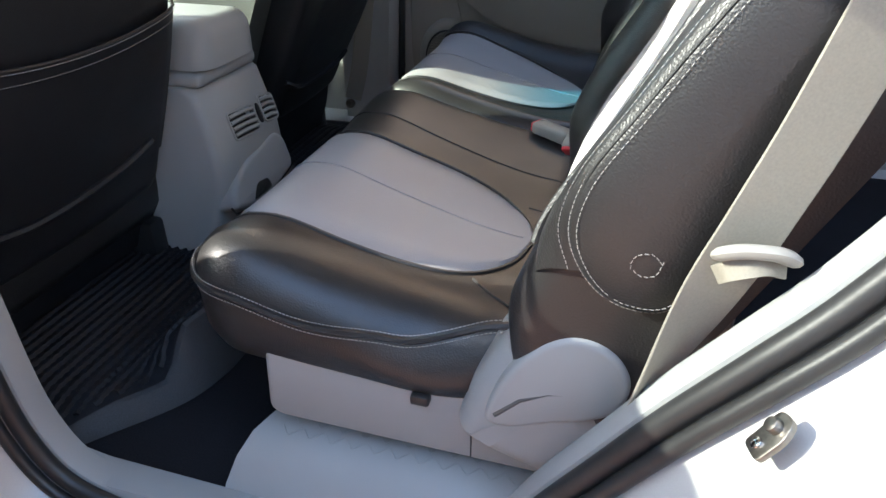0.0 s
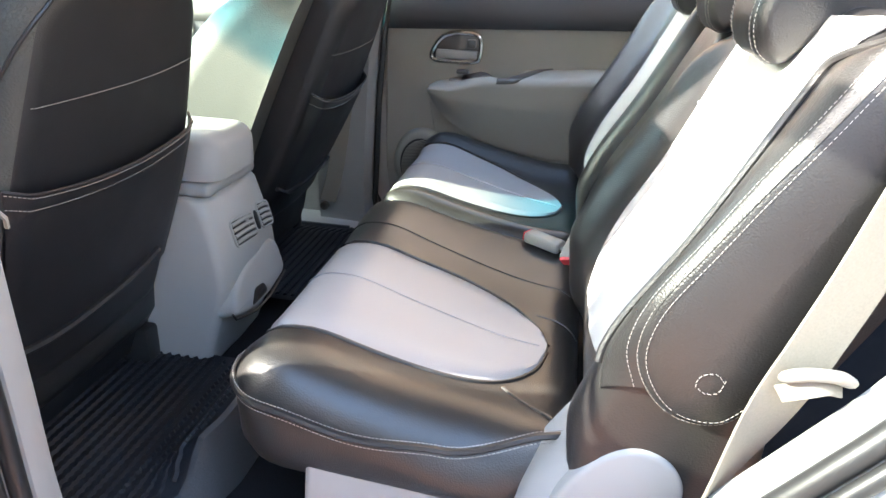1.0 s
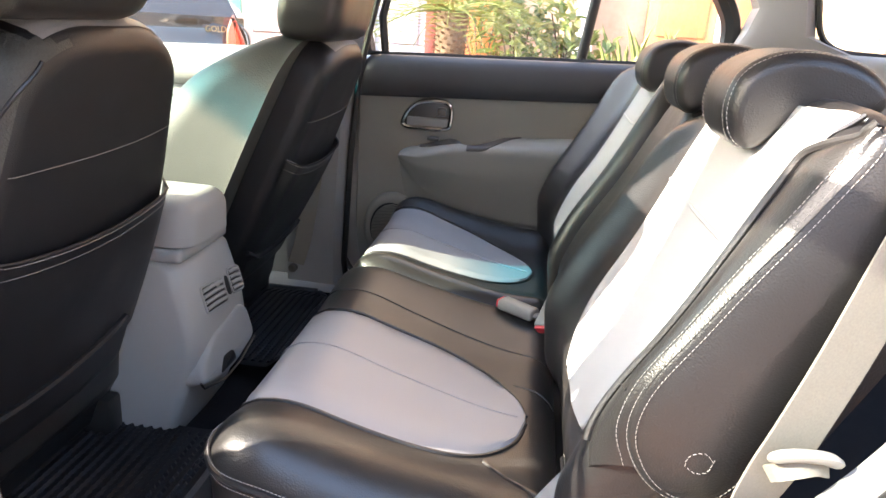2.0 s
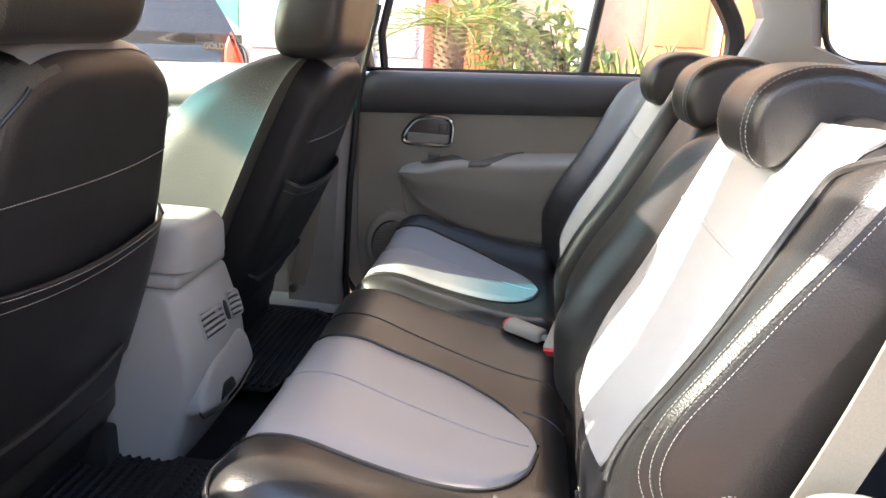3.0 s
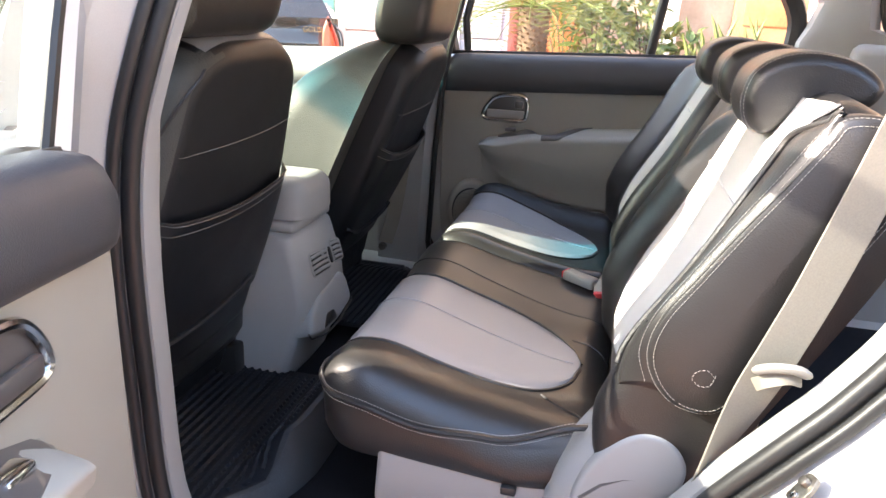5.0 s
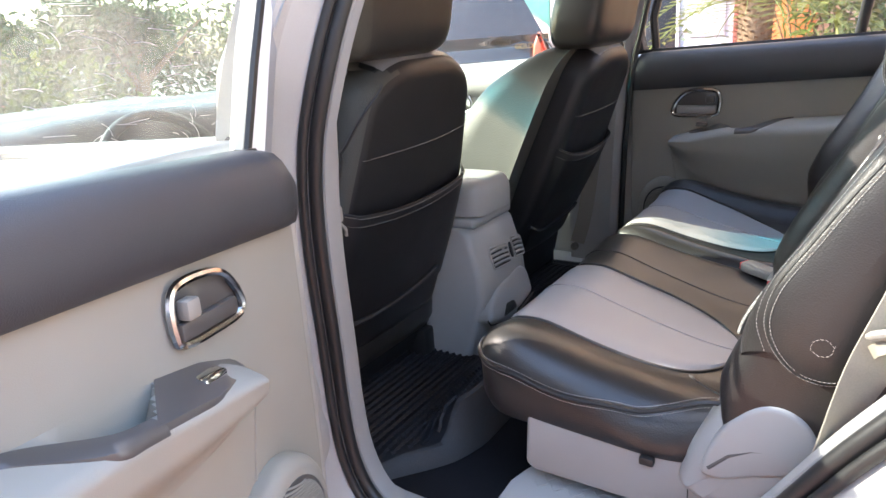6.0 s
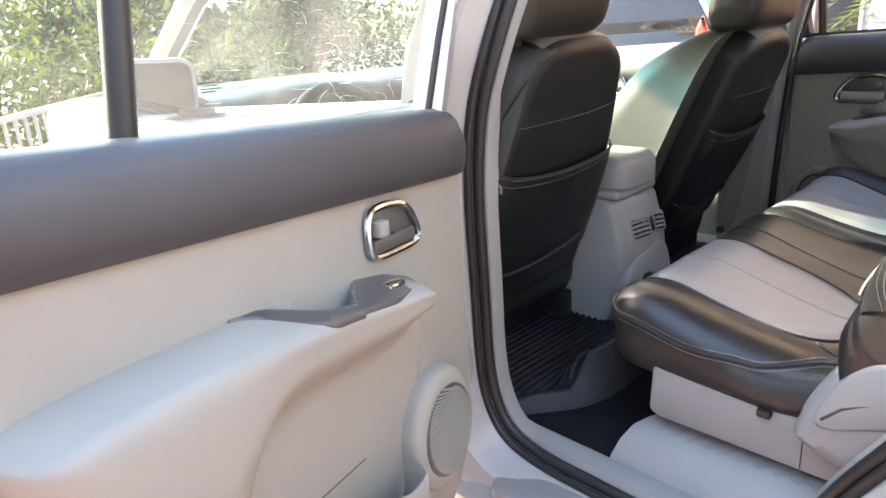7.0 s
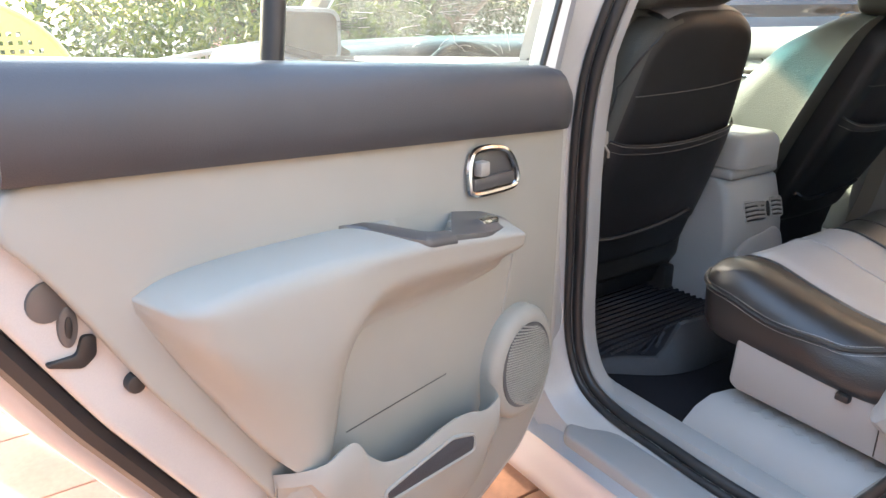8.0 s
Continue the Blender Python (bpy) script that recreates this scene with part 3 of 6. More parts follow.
def rear_door(far):
    m = door_at(far)
    flat = m @ Matrix(((1, 0, 0, 0), (0, 0, 1, 0), (0, 1, 0, 0), (0, 0, 0, 1)))   # (u, z, n)
    root = thing("door_2" if far else "door_1", ("closed" if far else "wide open") + " rear car door with light grey trim", "car door", m @ Vector((0.3, -0.05, 0.35)), kind="structure")
    trim_mat = BEIGE_PLASTIC
    trim = rounded_poly(TRIM, 0.025)
    part("trim_panel", slab(trim, -0.035, 0.0, 0.006, 3, flat), trim_mat, root, "light grey moulded door panel")
    grown = offset_ring([Vector(p) for p in trim], -0.052)
    for p in grown:
        p.y = min(p.y, 1.06)
    part("door_frame", slab(grown, -0.085, -0.026, 0.010, 3, flat), JAMB_PAINT, root, "silver painted inner door frame, tinted cream for warm light")
    skin = offset_ring([Vector(p) for p in trim], -0.105)
    for p in skin:
        p.y = min(p.y, 1.075)
    part("outer_skin", slab(skin, -0.135, -0.088, 0.018, 3, flat), BODY_PAINT, root, "silver outer door skin")
    ring = offset_ring([Vector(p) for p in trim], -0.066)
    part("door_seal", tube([flat @ Vector((p.x, min(p.y, 1.05), -0.062)) for p in ring], 0.015, 8, True), RUBBER, root, "black rubber seal round the door edge")
    # charcoal belt pad with a rounded front end
    secs = []
    for i in range(29):
        u = -0.012 + 0.80 * i / 28
        grow = math.sqrt(max(0.0, 1 - max(0.0, 1 - (u + 0.0125) / 0.05) ** 2))
        zt, zb = (1.082 + 0.030 * u, 0.970 + 0.044 * u) if far else (1.072 + 0.051 * u, 0.976 + 0.045 * u)
        zm = zb + (zt - zb) * 0.42
        sec = []
        for n, f in ((-0.03, 1.0), (-0.012, 1.0), (0.004, 0.965), (0.016, 0.86), (0.024, 0.68), (0.027, 0.48), (0.026, 0.28), (0.021, 0.10), (0.012, 0.0), (-0.03, 0.0)):
            z = zb + (zt - zb) * f
            if f > 0.42:
                z = zm + (z - zm) * (0.35 + 0.65 * grow)
            sec.append(m @ Vector((u, n if n < 0 else n * (0.35 + 0.65 * grow), z)))
        secs.append(sec)
    part("belt_pad", loft(secs), DARK_PLASTIC, root, "charcoal textured belt pad")
    # arm pad: swells out towards its top edge
    crest = [(0.112, 0.822), (0.135, 0.836), (0.19, 0.850), (0.27, 0.872), (0.36, 0.880), (0.466, 0.888), (0.624, 0.900), (0.75, 0.905)] if far else [(0.134, 0.852), (0.193, 0.874), (0.26, 0.886), (0.33, 0.896), (0.41, 0.902), (0.50, 0.906), (0.60, 0.906), (0.665, 0.900), (0.697, 0.888)]
    top = curve2(crest)
    low = curve2([(0.113, 0.815), (0.128, 0.785), (0.165, 0.742), (0.235, 0.700), (0.33, 0.668), (0.45, 0.652), (0.60, 0.645), (0.74, 0.645)] if far else [(0.140, 0.806), (0.165, 0.784), (0.26, 0.772), (0.36, 0.772), (0.44, 0.758), (0.49, 0.650), (0.545, 0.626), (0.635, 0.762), (0.695, 0.872)])
    vs, fs, nu, nv = [], [], 80, 18
    across = (0.0, 0.03, 0.16, 0.32, 0.48, 0.62, 0.72, 0.85, 0.95)
    for i in range(nu + 1):
        a, b = top(i / nu), low(i / nu)
        e = min(1.0, i / nu / 0.07, 1.0 if far else (nu - i) / nu / 0.17)
        full = 0.062 * math.sin(math.pi / 2 * e)
        fade = 0.55 if far else 0.86 - 0.50 * bell(a.x, 0.56, 0.085)
        vs.append(m @ Vector((a.x, -0.002, a.y)))
        fb = min(0.2, 0.020 / max(0.02, a.y - b.y)) if e > 0.2 else 0.2
        brow = a.lerp(b, fb)
        for f in across:
            # the pull pocket is sunk into the top
            n = full * 0.90 * f
            sink = 0.040 * step01(a.x, 0.262 + 0.055 * f, 0.268 + 0.055 * f) * (1 - step01(a.x, 0.330, 0.385)) if 0.01 < f < 0.65 else 0.0
            vs.append(m @ Vector((a.x + (brow.x - a.x) * f, max(n, 0.0), a.y + (brow.y - a.y) * f ** 1.3 - sink)))
        for j in range(1, nv + 1):
            s = fb + (1 - fb) * (j / nv) ** 1.2
            q = a.lerp(b, s)
            k = j / nv
            n = full * (0.90 + 0.10 * min(1.0, k / 0.12)) * (1 - fade * (0.25 * k + 0.75 * step01(k, 0.40, 1.0)))
            vs.append(m @ Vector((q.x, max(n, 0.0), q.y)))
        vs.append(m @ Vector((b.x, -0.004, b.y - 0.003)))
    w = nv + 2 + len(across)
    for i in range(nu):
        for j in range(w - 1):
            fs.append((i * w + j, i * w + j + 1, (i + 1) * w + j + 1, (i + 1) * w + j))
    part("armrest", (vs, fs), trim_mat, root, "padded armrest in light grey", 60)
    # switch panel, pull recess and its dark rim along the armrest's top
    def on_arm(u, n, lift=0.0):
        z = float(np.interp(u, [p[0] for p in crest], [p[1] for p in crest]))
        return m @ Vector((u, n, z + 0.002 - 0.34 * n + lift))
    def plate(us, n0, n1, thick=0.015, lift=0.003):
        secs = []
        for u in us:
            a, b = n0(u), n1(u)
            secs.append([on_arm(u, a, lift), on_arm(u, (a + b) / 2, lift + 0.0015), on_arm(u, b, lift), on_arm(u, b + 0.002, lift - 0.006), on_arm(u, b, lift - thick), on_arm(u, a, lift - thick)])
        return loft(secs)
    ue, u0 = 0.255, (0.170 if far else 0.146)
    secs = []
    for i in range(13):
        u, lean = u0 + (ue - u0) * i / 12, 1.05 * i / 12
        b = 0.010 + (0.024 if far else 0.046) * math.sqrt(min(1.0, max(0.0, (u - u0 + 0.002) / 0.06)))
        secs.append([on_arm(u + lean * n, n, h) for n, h in ((-0.002, 0.000), (b * 0.5, 0.0018), (b, 0.0012), (b + 0.002, -0.004), (b, -0.014), (-0.002, -0.030))])
    sw = part("switch_panel", loft(secs), SWITCH_PLASTIC, root, "graphite window switch panel", 50)
    ue = 0.306
    part("window_switch", rbox((0.192, 0.016, 0.864), (0.226, 0.036, 0.8755), 0.004, 2, m), CHROME if not far else SWITCH_PLASTIC, sw, "small window switch")
    def rim_in(u):
        return max(0.0, 0.042 - 0.044 * step01(u, 0.325, 0.425))
    part("pull_rim", plate([ue + (0.450 - ue) * i / 24 for i in range(25)], rim_in, lambda u: max(rim_in(u) + 0.001, 0.059 - 0.060 * step01(u, 0.345, 0.455)), 0.010, 0.0004), SWITCH_PLASTIC, root, "graphite rim of the pull pocket", 50)
    part("panel_crease", tube([flat @ Vector(p) for p in ((0.112, 0.790, 0.0), (0.128, 0.715, 0.0005), (0.148, 0.630, 0.0))], 0.0022, 6), trim_mat, root, "moulded crease of the panel")
    # inner handle: chrome surround, dark bowl, lever, lock button
    hs, vsq = (1.0, 1.0) if far else (0.80, 0.86)
    def hp(u, z):
        return (0.118 + (u - 0.118) * hs, (0.93 if far else 0.935) + (z - 0.93) * vsq)
    outline = smooth_closed([hp(*p) for p in ((0.124, 0.897), (0.185, 0.893), (0.240, 0.896), (0.251, 0.915), (0.251, 0.950), (0.236, 0.967), (0.190, 0.968), (0.150, 0.957), (0.122, 0.922))], 6)
    hd = part("handle_bezel", tube([flat @ Vector((p.x, p.y, 0.006)) for p in outline], 0.0068 if far else 0.0052, 8, True), CHROME, root, "chrome surround of the inner handle")
    part("handle_bowl", slab(offset_ring(outline, 0.003), -0.002, 0.003, 0.001, 2, flat), SWITCH_PLASTIC, hd, "dark bowl behind the handle")
    part("handle_lever", rbox((0.130, 0.002, 0.900 if far else 0.909), (hp(0.244, 0)[0], 0.012, 0.924 if far else 0.929), 0.004, 2, m), SWITCH_PLASTIC if not far else GREY_PLASTIC, hd, "pull lever")
    part("lock_button", rbox((hp(0.215, 0)[0], 0.003, 0.931), (hp(0.240, 0)[0], 0.020, 0.953), 0.004, 2, m), BELT_PLASTIC if not far else SWITCH_PLASTIC, hd, "small lock button")
    # speaker
    c = Vector((0.101, 0.602))
    def disc(r, k=40):
        return [Vector((c.x + r * 0.92 * math.cos(a), c.y + r * 1.12 * math.sin(a))) for a in (2 * math.pi * i / k for i in range(k))]
    sp = part("speaker_ring", slab(disc(0.090), -0.002, 0.030, 0.018, 5, flat), trim_mat, root, "raised round speaker surround")
    grille = [slab(disc(0.067), 0.026, 0.0325, 0.002, 2, flat, 0.003)]
    part("speaker_grille", grille[0], SWITCH_PLASTIC if not far else BLACK_PLASTIC, sp, "perforated speaker grille")
    bars = []
    for k in range(-16, 17):
        dz = k * 0.0044
        half = 0.062 * 0.92 * math.sqrt(max(0.0, 1 - (dz / (0.067 * 1.12)) ** 2))
        if half > 0.006:
            bars.append(tube([flat @ Vector((c.x + half * q, c.y + dz + 0.006 * q, 0.0330 + 0.0034 * (1 - q * q))) for q in (-1, -0.5, 0, 0.5, 1)], 0.00145, 6))
    part("grille_bars", merged(*bars), trim_mat, sp)
    # lower map pocket with an oval mouth and a slot
    lip = [(0.196, 0.614), (0.207, 0.596), (0.235, 0.588), (0.278, 0.601), (0.321, 0.601), (0.387, 0.590), (0.432, 0.598), (0.459, 0.620), (0.484, 0.652), (0.525, 0.640), (0.565, 0.622)]
    top_c = curve2(lip)
    secs = []
    for i in range(49):
        q = top_c(i / 48)
        zb = 0.43 + 0.12 * max(0.0, 1 - (q.x - 0.196) / 0.06) ** 2
        if q.x > 0.42:
            zb = min(q.y - 0.05, max(zb, 0.42 + (q.x - 0.42) * 1.125 + max(0.0, q.x - 0.5) * 0.8))
        e = math.sin(math.pi * min(1.0, i / 48 / 0.12 + 0.2, (48 - i) / 48 / 0.14 + 0.10) / 2)
        n1 = 0.060 * e
        secs.append([m @ Vector(p) for p in ((q.x, -0.004, zb - 0.05), (q.x, n1 * 0.35, zb - 0.02), (q.x, n1 * 0.85, zb + 0.03), (q.x, n1, max(zb + 0.032, q.y - 0.05)), (q.x, n1, q.y - 0.006), (q.x, n1 - 0.003, q.y), (q.x, n1 - 0.008, q.y - 0.003), (q.x, n1 * 0.7, q.y - 0.07), (q.x, -0.004, q.y - 0.11))])
    pk = part("map_pocket", loft(secs), trim_mat, root, "moulded map pocket at the bottom of the door")
    slot = rounded_poly([(0.262, 0.562), (0.263, 0.534), (0.303, 0.535), (0.435, 0.538), (0.440, 0.556), (0.387, 0.566), (0.311, 0.578)], 0.010)
    # no opening is cut: a dark plate paints the slot's shaded inside
    part("slot_shade", slab(slot, 0.040, 0.0612, 0.001, 2, flat), DARK_PLASTIC, pk, "dark plate for the shaded inside of the pocket's slot")
    part("slot_lip", tube([flat @ Vector((p.x, p.y, 0.0605)) for p in slot], 0.0032, 6, True), trim_mat, pk)
    part("pocket_seam", tube([flat @ Vector(p) for p in ((0.262, 0.637, 0.0), (0.36, 0.631, 0.0), (0.452, 0.625, 0.0))], 0.0010, 5), SWITCH_PLASTIC, pk)
    # window: frame, divider, panes, weather strips
    zt = 1.47
    fw = [(-0.005, 1.075), (-0.02, 1.18), (0.02, 1.34), (0.09, zt), (0.55, zt + 0.02), (0.80, zt - 0.05), (0.95, 1.25), (0.965, 1.12)] if far else [(-0.030, 1.06), (-0.066, 1.17), (-0.098, 1.26), (-0.12, 1.34), (-0.08, 1.42), (0.09, zt), (0.55, zt + 0.02), (0.78, zt - 0.05), (0.88, 1.25), (0.85, 1.10)]
    fr = part("window_frame", tube([flat @ Vector((*p, -0.062)) for p in smooth_open([Vector(p) for p in fw], 6)], 0.026, 8), BODY_PAINT if not far else BLACK_PLASTIC, root, "painted window frame")
    part("glass_run", tube([flat @ Vector((p[0], p[1], -0.045)) for p in (((0.052, 1.07), (0.040, 1.18), (0.077, 1.34), (0.132, zt - 0.02)) if far else ((0.002, 1.06), (-0.039, 1.17), (-0.073, 1.25), (-0.098, 1.34), (-0.06, 1.41)))], 0.012 if far else 0.006, 6), RUBBER, fr, "black rubber glass run")
    part("divider_post", tube([flat @ Vector(p) for p in ((0.585 if far else 0.499, 1.08, -0.045), (0.600 if far else 0.482, 1.20, -0.048), (0.635 if far else 0.435, zt, -0.06))], 0.014 if far else 0.0135, 14), BLACK_PLASTIC, fr, "black window divider", 80)
    part("belt_strip", tube([flat @ Vector((u, 1.083 + 0.030 * u if far else 1.066 + 0.051 * u, -0.026 if far else -0.034)) for u in (0.0, 0.2, 0.4, 0.6, 0.80)], 0.007 if far else 0.005, 6), RUBBER, root, "black belt weather strip")
    wind = [(0.02, 1.05), (0.0, 1.18), (0.05, 1.34), (0.11, zt), (0.53, zt), (0.525, 1.05)] if far else [(0.004, 1.05), (-0.075, 1.25), (-0.105, 1.34), (-0.04, 1.43), (0.43, zt), (0.482, 1.20), (0.500, 1.05)]
    part("window_pane", ([flat @ Vector((*p, -0.048)) for p in wind], [tuple(range(len(wind)))]), DUSTY_GLASS if not far else FAR_GLASS, fr, "dusty scratched door glass" if not far else "clear door glass", 0)
    wind = [(0.535 if far else 0.505, 1.05), (0.54 if far else 0.445, zt), (0.78, zt - 0.05), (0.87, 1.25), (0.90, 1.05)]
    part("quarter_pane", ([flat @ Vector((*p, -0.048)) for p in wind], [tuple(range(len(wind)))]), FAR_GLASS if far else HAZY_GLASS, fr, "small fixed pane", 0)
    if not far:
        # printed marks on the glass, as plain bars and rings
        INK = mat("printed_glass_mark", (0.05, 0.06, 0.055), 0.6)
        for z, u0, u1 in ((1.1370, 0.384, 0.404), (1.1340, 0.380, 0.400), (1.1310, 0.376, 0.403), (1.1280, 0.384, 0.402)):
            part("printed_mark", rbox((u0, -0.0476, z - 0.0006), (u1, -0.0470, z + 0.0006), 0, 1, m), INK, fr)
        for u, z, r in ((0.393, 1.1445, 0.0036), (0.377, 1.1385, 0.0030)):
            part("printed_mark", tube([flat @ Vector((u + r * 1.3 * math.cos(a), z + r * math.sin(a), -0.0472)) for a in (i * math.pi / 10 for i in range(20))], 0.0007, 5, True), INK, fr)
        SCRATCH = mat("glass_scratch", (0.42, 0.42, 0.40), 0.6)
        srng = random.Random(3)
        cuts = []
        for _ in range(34):
            u, z, a, r = srng.uniform(0.04, 0.30), srng.uniform(1.09, 1.20), srng.uniform(0.2, 2.6), srng.uniform(0.01, 0.035)
            cuts.append(tube([flat @ Vector((u + r * math.cos(a + q), z + r * math.sin(a + q) * 0.6, -0.0474)) for q in (0.0, 0.35, 0.7, 1.0)], 0.00028, 4))
        for _ in range(40):
            u, z, w = srng.uniform(0.02, 0.44), srng.uniform(1.09, 1.24), srng.uniform(0.008, 0.04)
            cuts.append(tube([flat @ Vector((u, z, -0.0474)), flat @ Vector((u + w, z + srng.uniform(-0.004, 0.004), -0.0474))], 0.0002, 4))
        part("scratches", merged(*cuts), SCRATCH, fr, "fine pale scratches in the glass")
        # lock, plugs and check bolt on the door's rear edge
        lock_z = -0.024
        def blob(u, z, a, b, tilt):
            ca, sa = math.cos(tilt), math.sin(tilt)
            return [Vector((u + a * math.cos(q) * ca - b * math.sin(q) * sa, z + a * math.cos(q) * sa + b * math.sin(q) * ca)) for q in (2 * math.pi * i / 20 for i in range(20))]
        part("plug", slab(blob(0.762, 0.896, 0.018, 0.020, 0.3), lock_z - 0.006, lock_z + 0.002, 0.002, 2, flat), SWITCH_PLASTIC, root, "round dark grey plug")
        lk = part("lock_cover", slab(blob(0.749, 0.868, 0.009, 0.021, 0.1), lock_z - 0.006, lock_z + 0.003, 0.002, 2, flat), SWITCH_PLASTIC, root, "dark lock cover")
        part("lock_slot", slab(blob(0.749, 0.868, 0.0035, 0.011, 0.1), lock_z, lock_z + 0.0045, 0.001, 2, flat), BLACK_PLASTIC, lk)
        part("latch", slab(rounded_poly([(0.726, 0.853), (0.739, 0.856), (0.746, 0.838), (0.772, 0.838), (0.772, 0.833), (0.742, 0.822), (0.728, 0.832)], 0.005), lock_z - 0.006, lock_z + 0.003, 0.002, 2, flat), BLACK_PLASTIC, root, "black door latch mouth")
        part("edge_bumper", slab(blob(0.698, 0.790, 0.010, 0.011, 0), lock_z - 0.006, lock_z + 0.010, 0.004, 2, flat), RUBBER, root, "small rubber door bumper")
    return root


rear_door(False)
rear_door(True)

# far side: pillar trims, front door, rear quarter
part("b_pillar_trim", loft([[Vector(p) for p in ((xa - 0.17, 1.90, z), (xa - 0.165, 1.845, z), (xa - 0.02, 1.835, z), (xa, 1.855, z), (xa, 1.90, z))] for xa, z in ((-0.690, 0.38), (-0.695, 0.55), (-0.682, 0.80), (-0.668, 1.00), (-0.640, 1.15), (-0.58, 1.36), (-0.52, 1.54))]), GREY_PLASTIC, shell, "grey pillar trim")
part("pillar_gap", tube([(-0.672, 1.852, 0.40), (-0.684, 1.852, 0.48), (-0.672, 1.852, 0.78), (-0.655, 1.852, 0.98), (-0.640, 1.852, 1.08), (-0.60, 1.85, 1.25)], 0.009, 6), RUBBER, shell, "black rubber seal of the far door")
part("c_pillar_trim", loft([[Vector(p) for p in ((xa, 1.92, z), (xa, 1.855, z), (xa + 0.02, 1.84, z), (xb - 0.03, 1.82, z), (xb, 1.84, z), (xb, 1.92, z))] for xa, xb, z in ((0.16, 1.3, 0.40), (0.20, 1.3, 0.7), (0.28, 1.3, 1.0), (0.315, 1.3, 1.10), (0.32, 0.62, 1.16), (0.34, 0.50, 1.20), (0.36, 0.49, 1.26), (0.30, 0.47, 1.40), (0.2, 0.46, 1.55))]), GREY_PLASTIC, shell, "grey rear pillar and quarter trim")
part("quarter_frame", tube(smooth_closed([Vector(p) for p in ((0.49, 1.835, 1.28), (0.53, 1.835, 1.185), (0.66, 1.835, 1.165), (1.05, 1.835, 1.175), (1.15, 1.835, 1.25), (1.05, 1.835, 1.46), (0.60, 1.835, 1.48), (0.48, 1.835, 1.42))], 6), 0.008, 6, True), RUBBER, shell, "black rubber quarter window edge")
part("quarter_pane", ([(0.46, 1.87, 1.1), (1.2, 1.87, 1.1), (1.2, 1.87, 1.52), (0.46, 1.87, 1.52)], [(0, 1, 2, 3)]), GLASS, shell, "rear quarter glass", 0)
part("quarter_sill", rbox((0.44, 1.80, 0.90), (1.3, 1.91, 1.165), 0.03, 3), GREY_PLASTIC, shell)
part("cargo_side", rbox((0.22, 0.44, 0.40), (1.3, 0.50, 1.12), 0.02), GREY_PLASTIC, shell, "grey cargo side trim")

fd = thing("door_3", "closed front car door with light grey trim", "car door", (-1.2, 1.92, 0.4), kind="structure")
FD = frame3((0, 0, 0), (1, 0, 0), (0, 0, 1), (0, -1, 0))
part("trim_panel", slab(rounded_poly([(-1.85, 0.36), (-0.86, 0.40), (-0.84, 0.98), (-1.85, 0.94)], 0.02), -1.94, -1.895, 0.006, 3, FD), GREY_PLASTIC, fd, "light door panel")
part("belt_pad", loft([[Vector((x, y, z + 0.035 * (x + 0.9))) for y, z in ((1.95, 1.080), (1.91, 1.078), (1.885, 1.065), (1.872, 1.035), (1.872, 1.00), (1.882, 0.975), (1.895, 0.966), (1.95, 0.966))] for x in (-1.85, -1.5, -1.2, -1.0, -0.835)]), GREY_PLASTIC, fd, "grained light grey belt pad")
part("outer_skin", rbox((-1.86, 1.945, 0.30), (-0.82, 1.985, 1.06), 0.015), BODY_PAINT, fd)
part("window_pane", ([(-1.85, 1.93, 1.02), (-0.80, 1.93, 1.05), (-0.74, 1.86, 1.50), (-1.30, 1.84, 1.52)], [(0, 1, 2, 3)]), FAR_GLASS, fd, "clear door glass", 0)
fdh = part("handle_bezel", tube([Vector((x, 1.888, z)) for x, z in smooth_closed([(-1.36, 0.90), (-1.27, 0.90), (-1.25, 0.93), (-1.27, 0.965), (-1.34, 0.965), (-1.37, 0.93)], 5)], 0.006, 8, True), CHROME, fd, "chrome inner handle surround")
part("handle_lever", rbox((-1.35, 1.885, 0.903), (-1.27, 1.895, 0.925), 0.004), STEEL, fdh)
part("armrest", slab(rounded_poly([(-1.75, 0.78), (-1.0, 0.80), (-0.98, 0.74), (-1.2, 0.62), (-1.75, 0.60)], 0.04), -1.90, -1.85, 0.02, 3, FD), BEIGE_PLASTIC, fd)


# ---- rear seats ----
near_seat = thing("bench_seat", "double black and grey leather bench on a grey base", "car seat", (-0.3, 0.85, FLOOR_Z), "rear seats")
far_seat = thing("bench_seat", "single black and grey leather seat beside a door", "car seat", (-0.3, 1.5, FLOOR_Z), "rear seats")


near_cushion = Pad(rounded_poly([(-0.520, 0.570), (-0.30, 0.566), (-0.16, 0.568), (-0.085, 0.582), (-0.085, 1.244), (-0.520, 1.244)], [0.12, 0.1, 0.06, 0.05, 0.05, 0.05], 8), None, 0.046, 0.574, I4, 0.014)
near_cushion.top = lambda x, y: 0.688 - 0.050 * step01(x, -0.46, -0.14) + 0.018 * bell(y, 0.635, 0.06) - 0.012 * bell(x, -0.22, 0.06) * bell(y, 0.57, 0.05) + 0.022 * bell(x, -0.10, 0.05) * bell(y, 0.58, 0.05) + 0.010 * bell(x, -0.44, 0.06) + 0.014 * step01(y, 1.0, 1.22)
nc = part("cushion", near_cushion.body(), BLACK_LEATHER, near_seat, "black leather cushion with rolled edge", 60)
ins_l = curve2([(-0.5199, 0.703), (-0.40, 0.700), (-0.28, 0.700), (-0.20, 0.722), (-0.150, 0.770), (-0.133, 0.825)])
ins_r = curve2([(-0.5199, 1.022), (-0.40, 1.012), (-0.28, 0.995), (-0.20, 0.955), (-0.150, 0.895), (-0.132, 0.845)])
